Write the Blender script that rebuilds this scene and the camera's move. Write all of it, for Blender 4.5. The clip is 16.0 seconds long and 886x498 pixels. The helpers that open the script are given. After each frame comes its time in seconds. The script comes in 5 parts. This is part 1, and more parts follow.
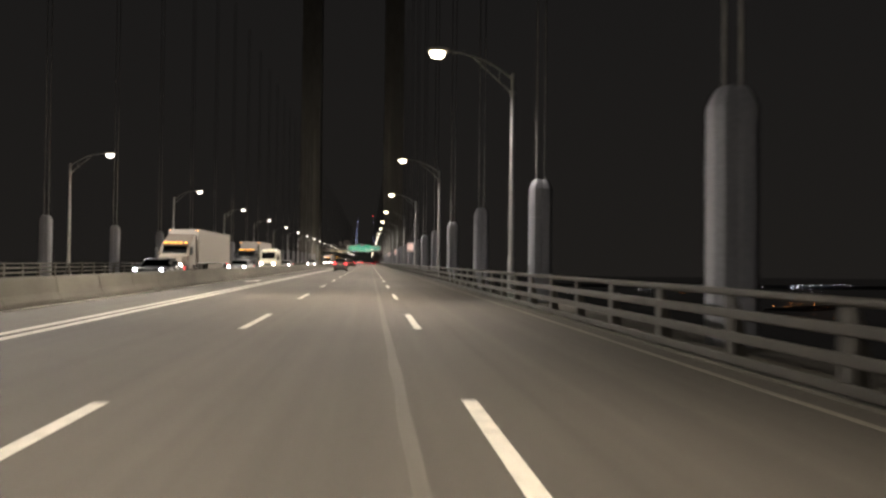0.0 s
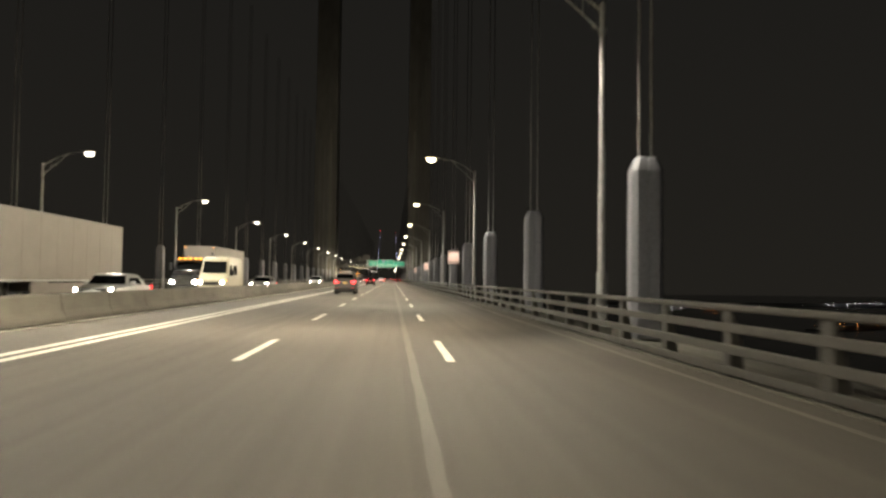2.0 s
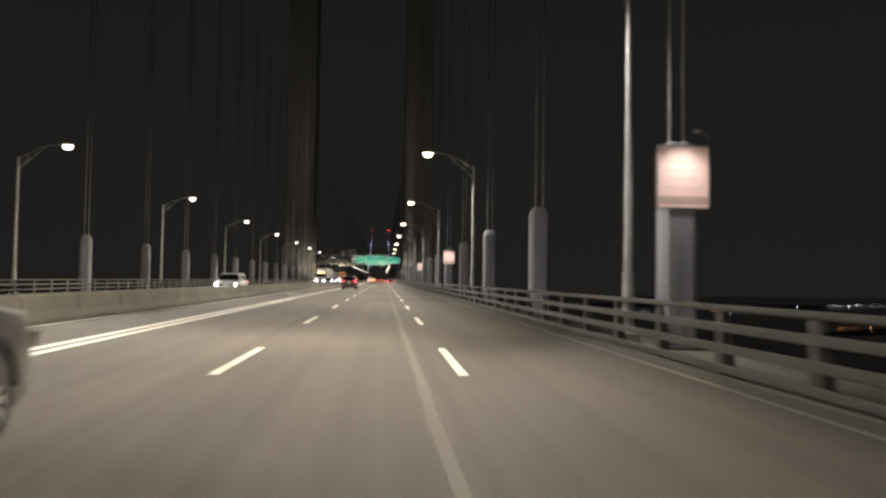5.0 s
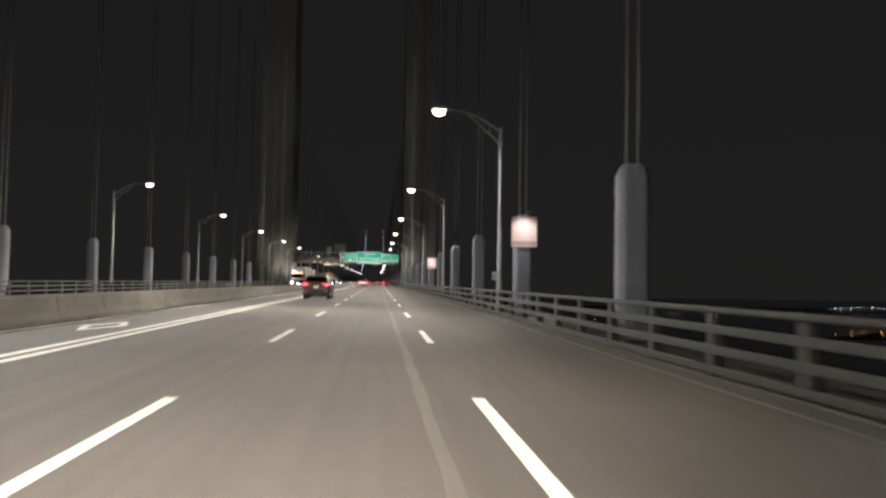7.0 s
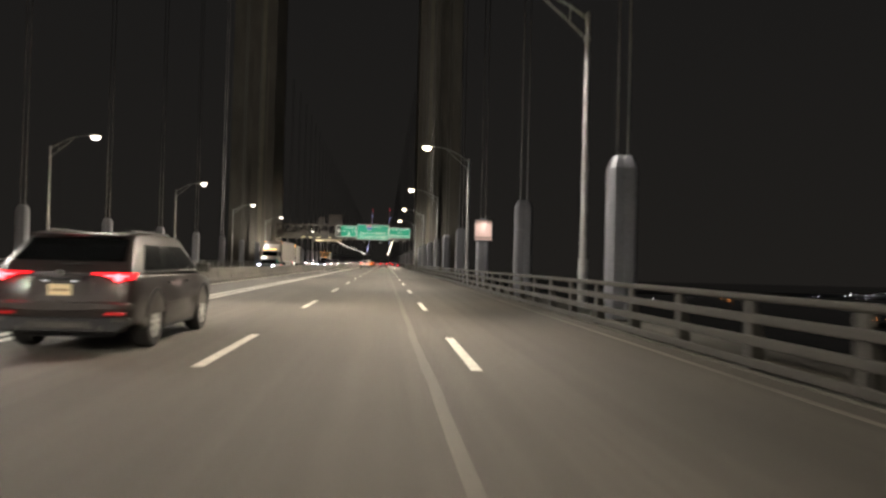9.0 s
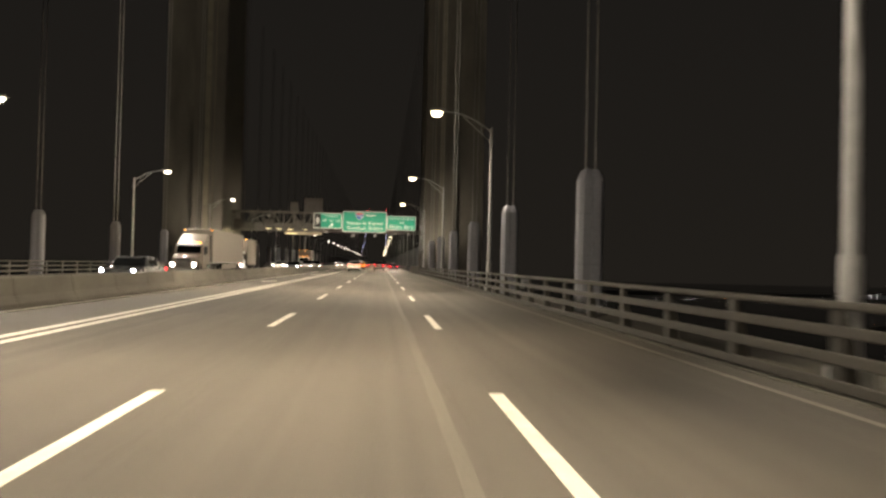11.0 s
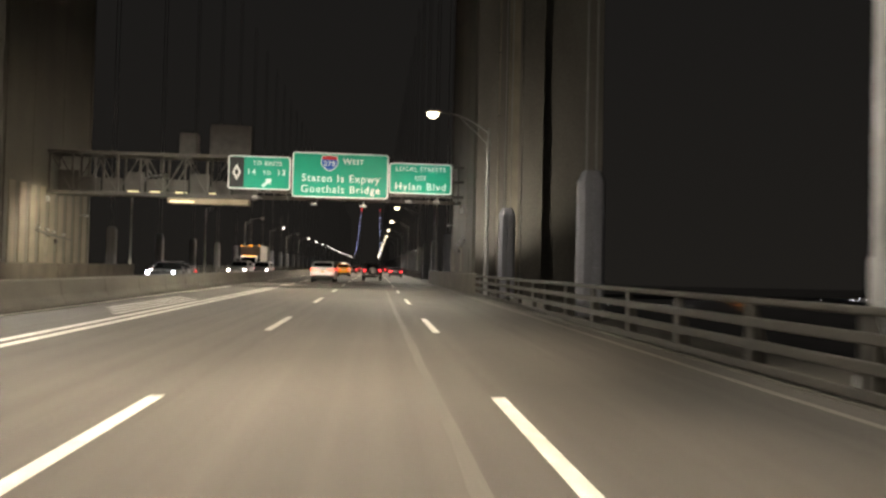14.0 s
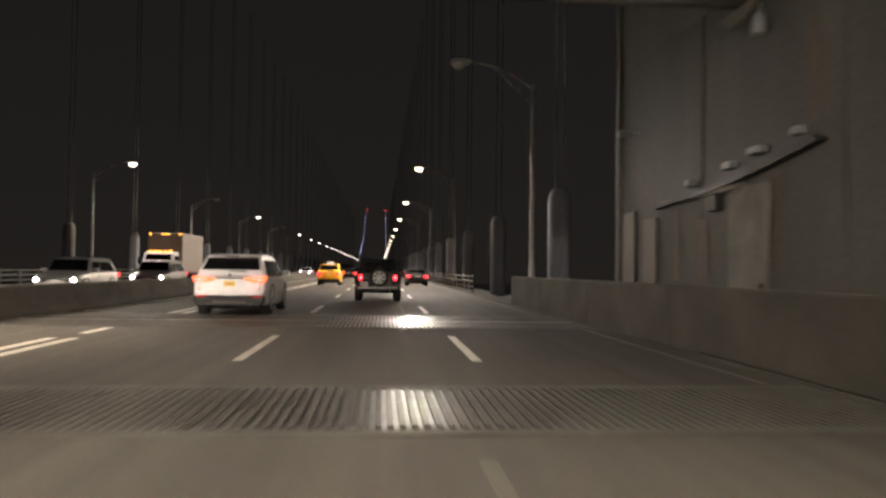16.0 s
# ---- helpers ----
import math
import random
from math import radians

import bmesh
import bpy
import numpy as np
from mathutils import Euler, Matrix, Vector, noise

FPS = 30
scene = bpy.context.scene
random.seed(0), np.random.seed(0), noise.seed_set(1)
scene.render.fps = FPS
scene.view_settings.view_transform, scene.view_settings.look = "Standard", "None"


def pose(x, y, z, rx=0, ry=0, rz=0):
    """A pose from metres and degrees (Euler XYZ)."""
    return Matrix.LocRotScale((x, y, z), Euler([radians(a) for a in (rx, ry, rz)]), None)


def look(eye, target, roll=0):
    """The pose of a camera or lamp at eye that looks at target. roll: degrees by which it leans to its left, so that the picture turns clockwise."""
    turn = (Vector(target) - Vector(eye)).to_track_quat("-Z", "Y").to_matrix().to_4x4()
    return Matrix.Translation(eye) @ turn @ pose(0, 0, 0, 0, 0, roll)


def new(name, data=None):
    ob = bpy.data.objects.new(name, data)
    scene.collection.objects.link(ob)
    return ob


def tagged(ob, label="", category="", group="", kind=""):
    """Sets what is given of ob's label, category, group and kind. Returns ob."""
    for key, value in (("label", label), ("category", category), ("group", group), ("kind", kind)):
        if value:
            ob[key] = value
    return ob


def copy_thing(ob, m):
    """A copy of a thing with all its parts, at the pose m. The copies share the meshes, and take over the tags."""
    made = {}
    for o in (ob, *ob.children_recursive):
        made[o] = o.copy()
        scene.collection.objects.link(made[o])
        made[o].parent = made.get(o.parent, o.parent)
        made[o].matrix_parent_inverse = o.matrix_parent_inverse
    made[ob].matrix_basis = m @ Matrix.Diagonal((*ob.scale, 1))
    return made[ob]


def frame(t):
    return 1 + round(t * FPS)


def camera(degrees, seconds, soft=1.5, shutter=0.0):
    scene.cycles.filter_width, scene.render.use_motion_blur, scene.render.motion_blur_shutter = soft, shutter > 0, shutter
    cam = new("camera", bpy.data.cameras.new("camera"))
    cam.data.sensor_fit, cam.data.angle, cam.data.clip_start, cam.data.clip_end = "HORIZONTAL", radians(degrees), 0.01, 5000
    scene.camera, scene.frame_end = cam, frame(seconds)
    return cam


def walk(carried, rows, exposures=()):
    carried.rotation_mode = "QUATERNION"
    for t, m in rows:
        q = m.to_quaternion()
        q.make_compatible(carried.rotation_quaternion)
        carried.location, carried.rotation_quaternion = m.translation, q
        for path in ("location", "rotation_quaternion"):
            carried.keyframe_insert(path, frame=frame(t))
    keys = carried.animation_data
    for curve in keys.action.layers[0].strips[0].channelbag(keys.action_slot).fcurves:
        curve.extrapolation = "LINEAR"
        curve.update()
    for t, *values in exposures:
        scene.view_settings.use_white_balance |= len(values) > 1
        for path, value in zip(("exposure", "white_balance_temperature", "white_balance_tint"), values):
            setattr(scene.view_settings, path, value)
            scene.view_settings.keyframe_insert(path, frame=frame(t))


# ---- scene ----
# Night drive over a suspension bridge. x to the right, y along the road, z up, road surface at 0.
FOV = 60.5
cam = camera(FOV, 16.0, soft=2.6, shutter=0.3)
PATH = [
    (0.0, pose(0.21, 9.27, 1.35, 91.03, -0.63, -5.51)),
    (0.5, pose(0.22, 19.31, 1.35, 92.15, -0.56, -4.55)),
    (1.0, pose(0.26, 29.11, 1.35, 92.70, -0.66, -4.23)),
    (1.5, pose(0.23, 39.17, 1.35, 92.43, -0.63, -3.85)),
    (2.0, pose(0.21, 48.71, 1.35, 92.31, -0.71, -3.82)),
    (2.5, pose(0.18, 58.80, 1.35, 92.24, -0.76, -4.05)),
    (3.0, pose(0.16, 69.03, 1.35, 92.29, -0.64, -4.06)),
    (3.5, pose(0.08, 79.95, 1.35, 92.11, -0.70, -3.79)),
    (4.0, pose(0.05, 90.55, 1.35, 92.09, -0.75, -4.08)),
    (4.5, pose(0.05, 101.01, 1.35, 92.22, -0.80, -4.29)),
    (7.0, pose(0.02, 154.09, 1.35, 92.51, -0.89, -4.83)),
    (7.5, pose(-0.02, 165.48, 1.35, 92.55, -1.07, -4.79)),
    (8.0, pose(-0.03, 176.65, 1.35, 91.86, -1.39, -4.58)),
    (8.5, pose(-0.03, 187.18, 1.35, 91.34, -1.47, -4.44)),
    (9.0, pose(-0.01, 197.88, 1.35, 91.13, -1.46, -4.39)),
    (11.5, pose(-0.08, 250.73, 1.35, 91.23, -1.33, -4.73)),
    (12.0, pose(-0.14, 261.10, 1.35, 91.03, -1.38, -4.74)),
    (12.5, pose(-0.12, 271.23, 1.35, 91.13, -1.37, -4.89)),
    (13.0, pose(-0.13, 280.73, 1.35, 91.45, -1.33, -5.09)),
    (13.5, pose(-0.12, 291.08, 1.35, 91.56, -1.32, -5.12)),
    (14.0, pose(-0.13, 301.32, 1.35, 91.47, -1.27, -5.15)),
    (14.5, pose(-0.19, 311.39, 1.35, 91.49, -1.03, -4.94)),
    (15.0, pose(-0.20, 322.23, 1.35, 91.55, -0.82, -4.64)),
    (15.5, pose(-0.22, 332.21, 1.35, 91.48, -0.84, -4.52)),
    (16.0, pose(-0.25, 342.60, 1.35, 91.57, -0.74, -4.72)),
]
# exposure and white balance drift on the way: seconds, stops, kelvin, tint
BALANCE = [
    (0.0, 0.08, 6600, 12), (0.5, 0.35, 6000, 9), (1.0, 0.30, 7200, 10), (1.5, 0.30, 7500, 9), (2.0, 0.30, 7100, 5), (2.6, 0.35, 7300, 8),
    (3.2, 0.28, 7300, 8), (3.5, 0.25, 7000, 6), (4.0, 0.25, 6900, 9), (4.5, 0.20, 6700, 10), (7.0, 0.30, 6000, 10), (7.5, 0.35, 6250, 12),
    (8.0, 0.35, 6700, 14), (8.5, -0.12, 7400, 12), (9.0, 0.15, 6600, 10), (11.5, 0.15, 7600, 11), (12.0, 0.30, 6500, 8), (12.5, 0.02, 6600, 12),
    (13.0, 0.12, 7300, 11), (13.5, 0.25, 6200, 10), (14.0, 0.12, 6800, 10), (14.5, 0.00, 7500, 10), (15.0, 0.15, 6500, 6), (15.5, -0.14, 6500, 18), (15.8, 0.30, 6700, 18),
    (16.0, 0.22, 6800, 16),
]
walk(cam, PATH, BALANCE)

# ---- plan in metres ----
MID = -8.45                    # axis of the deck
RAIL_X = 5.02                  # near railing; the far one mirrors about MID
POST_X, POST_Z = 6.54, 4.50     # suspender covers
PANEL, PANEL_0 = 15.12, 37.19  # spacing of the suspenders and the first one
LAMP_STEP, LAMP_0 = 30.21, 37.40
TOWER_0, TOWER_1, TOWER_X = 348.5, 362.3, 6.02
ROAD_END = 1640.0


LEG_SHIFT = 0.66               # the far leg stands this much nearer the road than the near one


def mirror_x(x):
    return 2 * MID - x


def leg_x(x):
    return mirror_x(x) + LEG_SHIFT


# ---- world and light ----
world = bpy.data.worlds.new("night_sky")
scene.world = world
world.use_nodes = True
wn = world.node_tree.nodes
wl = world.node_tree.links
bg = wn["Background"]
wtc = wn.new("ShaderNodeTexCoord")
wsep = wn.new("ShaderNodeSeparateXYZ")
wramp = wn.new("ShaderNodeValToRGB")
wl.new(wtc.outputs["Generated"], wsep.inputs[0])
wl.new(wsep.outputs["Z"], wramp.inputs[0])
wl.new(wramp.outputs[0], bg.inputs["Color"])
wramp.color_ramp.elements[0].color = (0.0122, 0.0112, 0.0101, 1)
wramp.color_ramp.elements[1].color = (0.0078, 0.0077, 0.0079, 1)
wramp.color_ramp.elements[1].position = 0.6
bg.inputs["Strength"].default_value = 1.0

WARM = (1.0, 0.88, 0.71)
COOL = (1.0, 0.94, 0.84)


def spot(name, place, target, watts, colour, angle=150, blend=0.6, size=0.10):
    data = bpy.data.lights.new(name, "SPOT")
    data.energy, data.color = watts, colour
    data.spot_size, data.spot_blend, data.shadow_soft_size = radians(angle), blend, size
    ob = new(name, data)
    ob.matrix_world = look(place, target)
    return ob


LAMP_W = 9800.0    # each lamp throws its light both ways along the road
SPILL_W = 2600.0   # and spills some back through its bowl
LAMPS_R = [LAMP_0 + LAMP_STEP * k for k in range(-1, 11)] + [371.15 + LAMP_STEP * k for k in range(0, 20)]
LAMPS_L = [38.14 + LAMP_STEP * k for k in range(-1, 11)] + [372.21, 402.42] + [402.42 + LAMP_STEP * k for k in range(1, 20)]
UNLIT_R = {371.15}
UNLIT_L = {372.21, 402.42 + LAMP_STEP, 402.42 + 3 * LAMP_STEP}
for y in LAMPS_R:
    if y < 500 and y not in UNLIT_R:
        for throw in (-7.2, 7.2):
            spot("street_light", (2.63, y, 8.82), (-6.3, y + throw, 0), LAMP_W, WARM, 116, 1.0)
        if y < TOWER_0:
            spot("street_spill", (2.63, y, 8.72), (5.9, y - 1.0, 3.0), SPILL_W, COOL, 74, 1.0)
        else:
            # stronger spot added past the tower, stands in for headlights on the covers
            spot("street_spill", (2.63, y, 8.72), (7.4, y - 15.0, 3.0), 2.6 * SPILL_W, COOL, 64, 1.0)
for y in LAMPS_L:
    if y < 500 and y not in UNLIT_L:
        for throw in (-7.2, 7.2):
            spot("street_light", (-18.92, y, 8.95), (-12.8, y + throw, 0), LAMP_W, COOL, 114, 1.0)

# work lamps in the gantry's truss, and unseen floodlights added to lift the legs
for x in (-16.8, -14.2, -11.6):
    spot("truss_light", (x, 354.6, 5.3), (x + 0.9, 357.0, 0), 4200.0, (1.0, 0.88, 0.68), 122, 0.9)
# extra spot without a lamp body, added to brighten the far leg's inner face
spot("truss_light", (-18.6, 351.6, 5.5), (leg_x(TOWER_X), 353.5, 2.4), 1700.0, (1.0, 0.90, 0.66), 120, 0.8)
# added floods keep the legs from reading black against the sky
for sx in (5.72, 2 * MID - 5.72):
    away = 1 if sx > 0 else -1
    spot("added_tower_flood", (sx + 1.4 * away, 343.0, 0.75), (sx + 1.2 * away, 348.5, 11), 3900.0, COOL, 108, 1.0, 0.2)
    spot("added_tower_flood", (sx + 4.9 * away, 296.2, 0.55), (sx + 5.0 * away, 348.5, 85), 25000.0, COOL, 88, 1.0, 0.2)

# ---- materials ----


def surf(name, base, rough=0.6, metal=0.0, var=0.25, scale=2.0, grain=40.0, bump=0.15, tint=None, stretch=None, rvar=0.1, piece=0.0, coat=0.0):
    """A painted, mineral or metal surface with broad stains, fine grain and relief."""
    m = bpy.data.materials.new(name)
    m.use_nodes = True
    nt = m.node_tree
    n, l = nt.nodes, nt.links
    b = n["Principled BSDF"]
    b.inputs["Metallic"].default_value = metal
    b.inputs["Coat Weight"].default_value = coat
    b.inputs["Coat Roughness"].default_value = 0.04
    tc = n.new("ShaderNodeTexCoord")
    mp = n.new("ShaderNodeMapping")
    geo = n.new("ShaderNodeNewGeometry")
    l.new(geo.outputs["Position"], mp.inputs[0])
    if stretch:
        mp.inputs["Scale"].default_value = stretch
    big = n.new("ShaderNodeTexNoise")
    big.inputs["Scale"].default_value = scale
    big.inputs["Detail"].default_value = 6
    fine = n.new("ShaderNodeTexNoise")
    fine.inputs["Scale"].default_value = grain
    fine.inputs["Detail"].default_value = 3
    l.new(mp.outputs[0], big.inputs["Vector"])
    l.new(tc.outputs["Object"], fine.inputs["Vector"])
    ramp = n.new("ShaderNodeValToRGB")
    dark = tint or tuple(c * (1 - var) for c in base)
    light = tuple(min(1, c * (1 + var * 0.6)) for c in base)
    ramp.color_ramp.elements[0].position, ramp.color_ramp.elements[1].position = 0.3, 0.7
    ramp.color_ramp.elements[0].color = (*dark, 1)
    ramp.color_ramp.elements[1].color = (*light, 1)
    l.new(big.outputs["Fac"], ramp.inputs[0])
    mixg = n.new("ShaderNodeMix")
    mixg.data_type, mixg.blend_type = "RGBA", "OVERLAY"
    mixg.inputs["Factor"].default_value = min(1, var * 1.6)
    l.new(ramp.outputs[0], mixg.inputs[6])
    l.new(fine.outputs["Fac"], mixg.inputs[7])
    out = mixg.outputs[2]
    if piece:
        info = n.new("ShaderNodeObjectInfo")
        mr = n.new("ShaderNodeMapRange")
        mr.inputs["To Min"].default_value, mr.inputs["To Max"].default_value = 1 - piece, 1 + piece
        l.new(info.outputs["Random"], mr.inputs[0])
        hs = n.new("ShaderNodeHueSaturation")
        l.new(mr.outputs[0], hs.inputs["Value"])
        l.new(out, hs.inputs["Color"])
        out = hs.outputs[0]
    l.new(out, b.inputs["Base Color"])
    rr = n.new("ShaderNodeMapRange")
    rr.inputs["To Min"].default_value, rr.inputs["To Max"].default_value = max(0.02, rough - rvar), min(1, rough + rvar)
    l.new(big.outputs["Fac"], rr.inputs[0])
    l.new(rr.outputs[0], b.inputs["Roughness"])
    if bump:
        bp = n.new("ShaderNodeBump")
        bp.inputs["Strength"].default_value, bp.inputs["Distance"].default_value = bump, 0.02
        l.new(fine.outputs["Fac"], bp.inputs["Height"])
        l.new(bp.outputs[0], b.inputs["Normal"])
    return m


def glow(name, colour, strength, base=None):
    m = bpy.data.materials.new(name)
    m.use_nodes = True
    b = m.node_tree.nodes["Principled BSDF"]
    b.inputs["Base Color"].default_value = (*(base or colour), 1)
    b.inputs["Emission Color"].default_value = (*colour, 1)
    b.inputs["Emission Strength"].default_value = strength
    b.inputs["Roughness"].default_value = 0.4
    return m


def asphalt_material():
    m = surf("asphalt", (0.094, 0.084, 0.070), 0.8, var=0.28, scale=0.5, grain=120, bump=0.5, stretch=(1.0, 0.06, 1.0), rvar=0.08)
    nt = m.node_tree
    n, l = nt.nodes, nt.links
    b = n["Principled BSDF"]
    src = b.inputs["Base Color"].links[0].from_socket
    geo = n.new("ShaderNodeNewGeometry")
    # patches of newer and older paving, and worn wheel tracks
    pat = n.new("ShaderNodeTexNoise")
    pat.inputs["Scale"].default_value = 0.09
    pat.inputs["Detail"].default_value = 8
    l.new(geo.outputs["Position"], pat.inputs["Vector"])
    pr = n.new("ShaderNodeMapRange")
    pr.inputs["From Min"].default_value, pr.inputs["From Max"].default_value = 0.35, 0.65
    pr.inputs["To Min"].default_value, pr.inputs["To Max"].default_value = 0.82, 1.14
    l.new(pat.outputs["Fac"], pr.inputs[0])
    mp = n.new("ShaderNodeMapping")
    mp.inputs["Scale"].default_value = (3.5, 0.012, 1)
    l.new(geo.outputs["Position"], mp.inputs[0])
    tr = n.new("ShaderNodeTexNoise")
    tr.inputs["Scale"].default_value = 1.0
    tr.inputs["Detail"].default_value = 4
    l.new(mp.outputs[0], tr.inputs["Vector"])
    tm = n.new("ShaderNodeMapRange")
    tm.inputs["From Min"].default_value, tm.inputs["From Max"].default_value = 0.3, 0.7
    tm.inputs["To Min"].default_value, tm.inputs["To Max"].default_value = 0.86, 1.12
    l.new(tr.outputs["Fac"], tm.inputs[0])
    mul = n.new("ShaderNodeMath")
    mul.operation = "MULTIPLY"
    l.new(pr.outputs[0], mul.inputs[0])
    l.new(tm.outputs[0], mul.inputs[1])
    hs = n.new("ShaderNodeHueSaturation")
    l.new(mul.outputs[0], hs.inputs["Value"])
    l.new(src, hs.inputs["Color"])
    l.new(hs.outputs[0], b.inputs["Base Color"])
    return m


ASPHALT = asphalt_material()
SEAM = surf("joint_filler", (0.112, 0.101, 0.083), 0.75, var=0.3, scale=1.5, stretch=(1, 0.15, 1))
PAINT_W = surf("road_paint", (0.66, 0.63, 0.55), 0.6, var=0.3, scale=5, grain=60, bump=0.3, piece=0.1)
# worn edge paint, darkened further for the weak light at the road's side
EDGE_PAINT = surf("worn_dimmed_edge_paint", (0.185, 0.168, 0.138), 0.7, var=0.4, scale=1.2, grain=60, bump=0.3, stretch=(1, 0.3, 1))
# barrier concrete darkened to stand in for its unlit road-facing side
CONCRETE = surf("concrete", (0.106, 0.098, 0.083), 0.85, var=0.35, scale=0.8, grain=45, bump=0.4, piece=0.1, stretch=(1, 0.6, 1.4))
# kerb base lowered: the dim road edge is put into its colour
KERB_STONE = surf("dimmed_kerb", (0.105, 0.095, 0.075), 0.9, var=0.35, scale=1.2, grain=45, bump=0.4, stretch=(1, 0.4, 1))
PARAPET = surf("parapet_concrete", (0.092, 0.079, 0.060), 0.85, var=0.4, scale=0.7, grain=45, bump=0.35)
GANTRY_PAINT = surf("gantry_paint", (0.088, 0.081, 0.070), 0.55, 0.15, var=0.3, scale=1.2, grain=30, bump=0.12)
STEEL_GREY = surf("painted_steel_grey", (0.34, 0.34, 0.33), 0.5, 0.2, var=0.22, scale=1.2, grain=30, bump=0.12)
DECK_EDGE = surf("dirty_deck_edge", (0.13, 0.118, 0.098), 0.85, var=0.35, scale=0.7, grain=40, bump=0.3, stretch=(1, 0.4, 1))
# railing base lowered too, shade at the edge painted in
RAIL_PAINT = surf("dimmed_railing_paint", (0.052, 0.046, 0.036), 0.6, 0.15, var=0.28, scale=1.6, grain=35, bump=0.15)
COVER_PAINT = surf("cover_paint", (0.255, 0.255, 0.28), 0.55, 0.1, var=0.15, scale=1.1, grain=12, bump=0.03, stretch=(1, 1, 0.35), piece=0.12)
TOWER_PAINT = surf("tower_paint", (0.102, 0.093, 0.077), 0.65, 0.1, var=0.28, scale=0.5, grain=14, bump=0.04, stretch=(1, 1, 0.3))
TOWER_TRIM = surf("tower_trim", (0.165, 0.145, 0.108), 0.6, 0.1, var=0.25, scale=0.8, grain=25, bump=0.12)
DOOR_PAINT = surf("worn_door_paint", (0.20, 0.18, 0.145), 0.65, 0.1, var=0.4, scale=1.4, grain=25, bump=0.12)
GALV = surf("galvanised_steel", (0.42, 0.42, 0.41), 0.42, 0.6, var=0.18, scale=3, grain=40, bump=0.08)
ROPE = surf("rope_paint", (0.19, 0.185, 0.175), 0.6, 0.0, var=0.08, scale=6, grain=80, bump=0.3)
SIGN_GREEN = surf("sign_green", (0.004, 0.33, 0.205), 0.4, var=0.06, scale=1.5, grain=20, bump=0.02, rvar=0.05)
SIGN_WHITE = surf("sign_white", (0.85, 0.85, 0.83), 0.4, var=0.05, scale=2, grain=20, bump=0.0)
SIGN_BLACK = surf("sign_black", (0.02, 0.02, 0.02), 0.45, var=0.1, bump=0.0)
SIGN_BLUE = surf("sign_blue", (0.02, 0.10, 0.42), 0.4, var=0.05, bump=0.0)
SIGN_RED = surf("sign_red", (0.55, 0.03, 0.04), 0.4, var=0.05, bump=0.0)
SIGN_BACK = surf("sheet_aluminium", (0.26, 0.25, 0.23), 0.45, 0.5, var=0.15, bump=0.05)
PANEL_PINK = surf("notice_panel", (0.93, 0.67, 0.63), 0.5, var=0.06, scale=2, bump=0.0)
TAN_PANEL = surf("tan_panel", (0.38, 0.32, 0.22), 0.6, var=0.25, scale=1.2, bump=0.1)
DARK_STEEL = surf("dark_steel", (0.06, 0.055, 0.05), 0.5, 0.4, var=0.3, scale=2, bump=0.15)
JOINT_STEEL = surf("polished_joint_steel", (0.13, 0.12, 0.105), 0.68, 0.4, var=0.3, scale=2, grain=50, bump=0.06)
JOINT_DARK = surf("joint_gap_steel", (0.03, 0.027, 0.024), 0.32, 0.4, var=0.3, scale=2, bump=0.05)
GRATE = surf("grating_steel", (0.16, 0.15, 0.13), 0.4, 0.7, var=0.3, scale=2, grain=50, bump=0.2)
WALL_STAIN = surf("faint_rust", (0.125, 0.095, 0.07), 0.7, var=0.35, scale=1.5, grain=20, bump=0.05, stretch=(1, 1, 0.3))
RUST = surf("rust_stain", (0.16, 0.10, 0.05), 0.8, var=0.35, scale=2.5, bump=0.1)
RUBBER = surf("tyre_rubber", (0.022, 0.021, 0.020), 0.8, var=0.25, scale=8, grain=60, bump=0.3)
RIM = surf("alloy_rim", (0.62, 0.62, 0.60), 0.35, 0.25, var=0.12, scale=5, bump=0.03)
RIM_DARK = surf("grey_rim", (0.16, 0.16, 0.165), 0.35, 0.7, var=0.12, scale=5, bump=0.03)
TRIM_BLACK = surf("black_trim", (0.014, 0.014, 0.015), 0.65, var=0.2, scale=6, bump=0.08)
CHROME = surf("chrome_trim", (0.7, 0.7, 0.7), 0.15, 1.0, var=0.08, scale=5, bump=0.0, rvar=0.04)
CAR_GLASS = surf("tinted_glass", (0.012, 0.013, 0.014), 0.06, var=0.05, bump=0.0, rvar=0.02)
GREY_CAR = surf("grey_car_paint", (0.098, 0.090, 0.088), 0.34, 0.35, var=0.08, scale=3, grain=90, bump=0.0, coat=0.7, rvar=0.06)
DARK_CAR = surf("dark_grey_car_paint", (0.048, 0.040, 0.038), 0.33, 0.35, var=0.08, scale=3, grain=90, bump=0.0, coat=0.7, rvar=0.06)
WHITE_CAR = surf("white_car_paint", (0.82, 0.83, 0.85), 0.3, var=0.05, scale=3, bump=0.0, coat=0.6, rvar=0.06)
SILVER_CAR = surf("silver_car_paint", (0.46, 0.46, 0.46), 0.3, 0.6, var=0.06, scale=3, bump=0.0, coat=0.5, rvar=0.06)
BLACK_CAR = surf("black_car_paint", (0.035, 0.036, 0.04), 0.28, 0.2, var=0.08, scale=3, bump=0.0, coat=0.7, rvar=0.06)
TAXI_CAR = surf("taxi_yellow_paint", (0.78, 0.36, 0.02), 0.35, var=0.06, scale=3, bump=0.0, coat=0.5, rvar=0.06)
VAN_CREAM = surf("cream_van_paint", (0.42, 0.39, 0.30), 0.4, var=0.08, scale=2, bump=0.0, coat=0.3)
TRAILER_WHITE = surf("trailer_skin", (0.22, 0.196, 0.175), 0.5, var=0.12, scale=1, grain=20, bump=0.03)
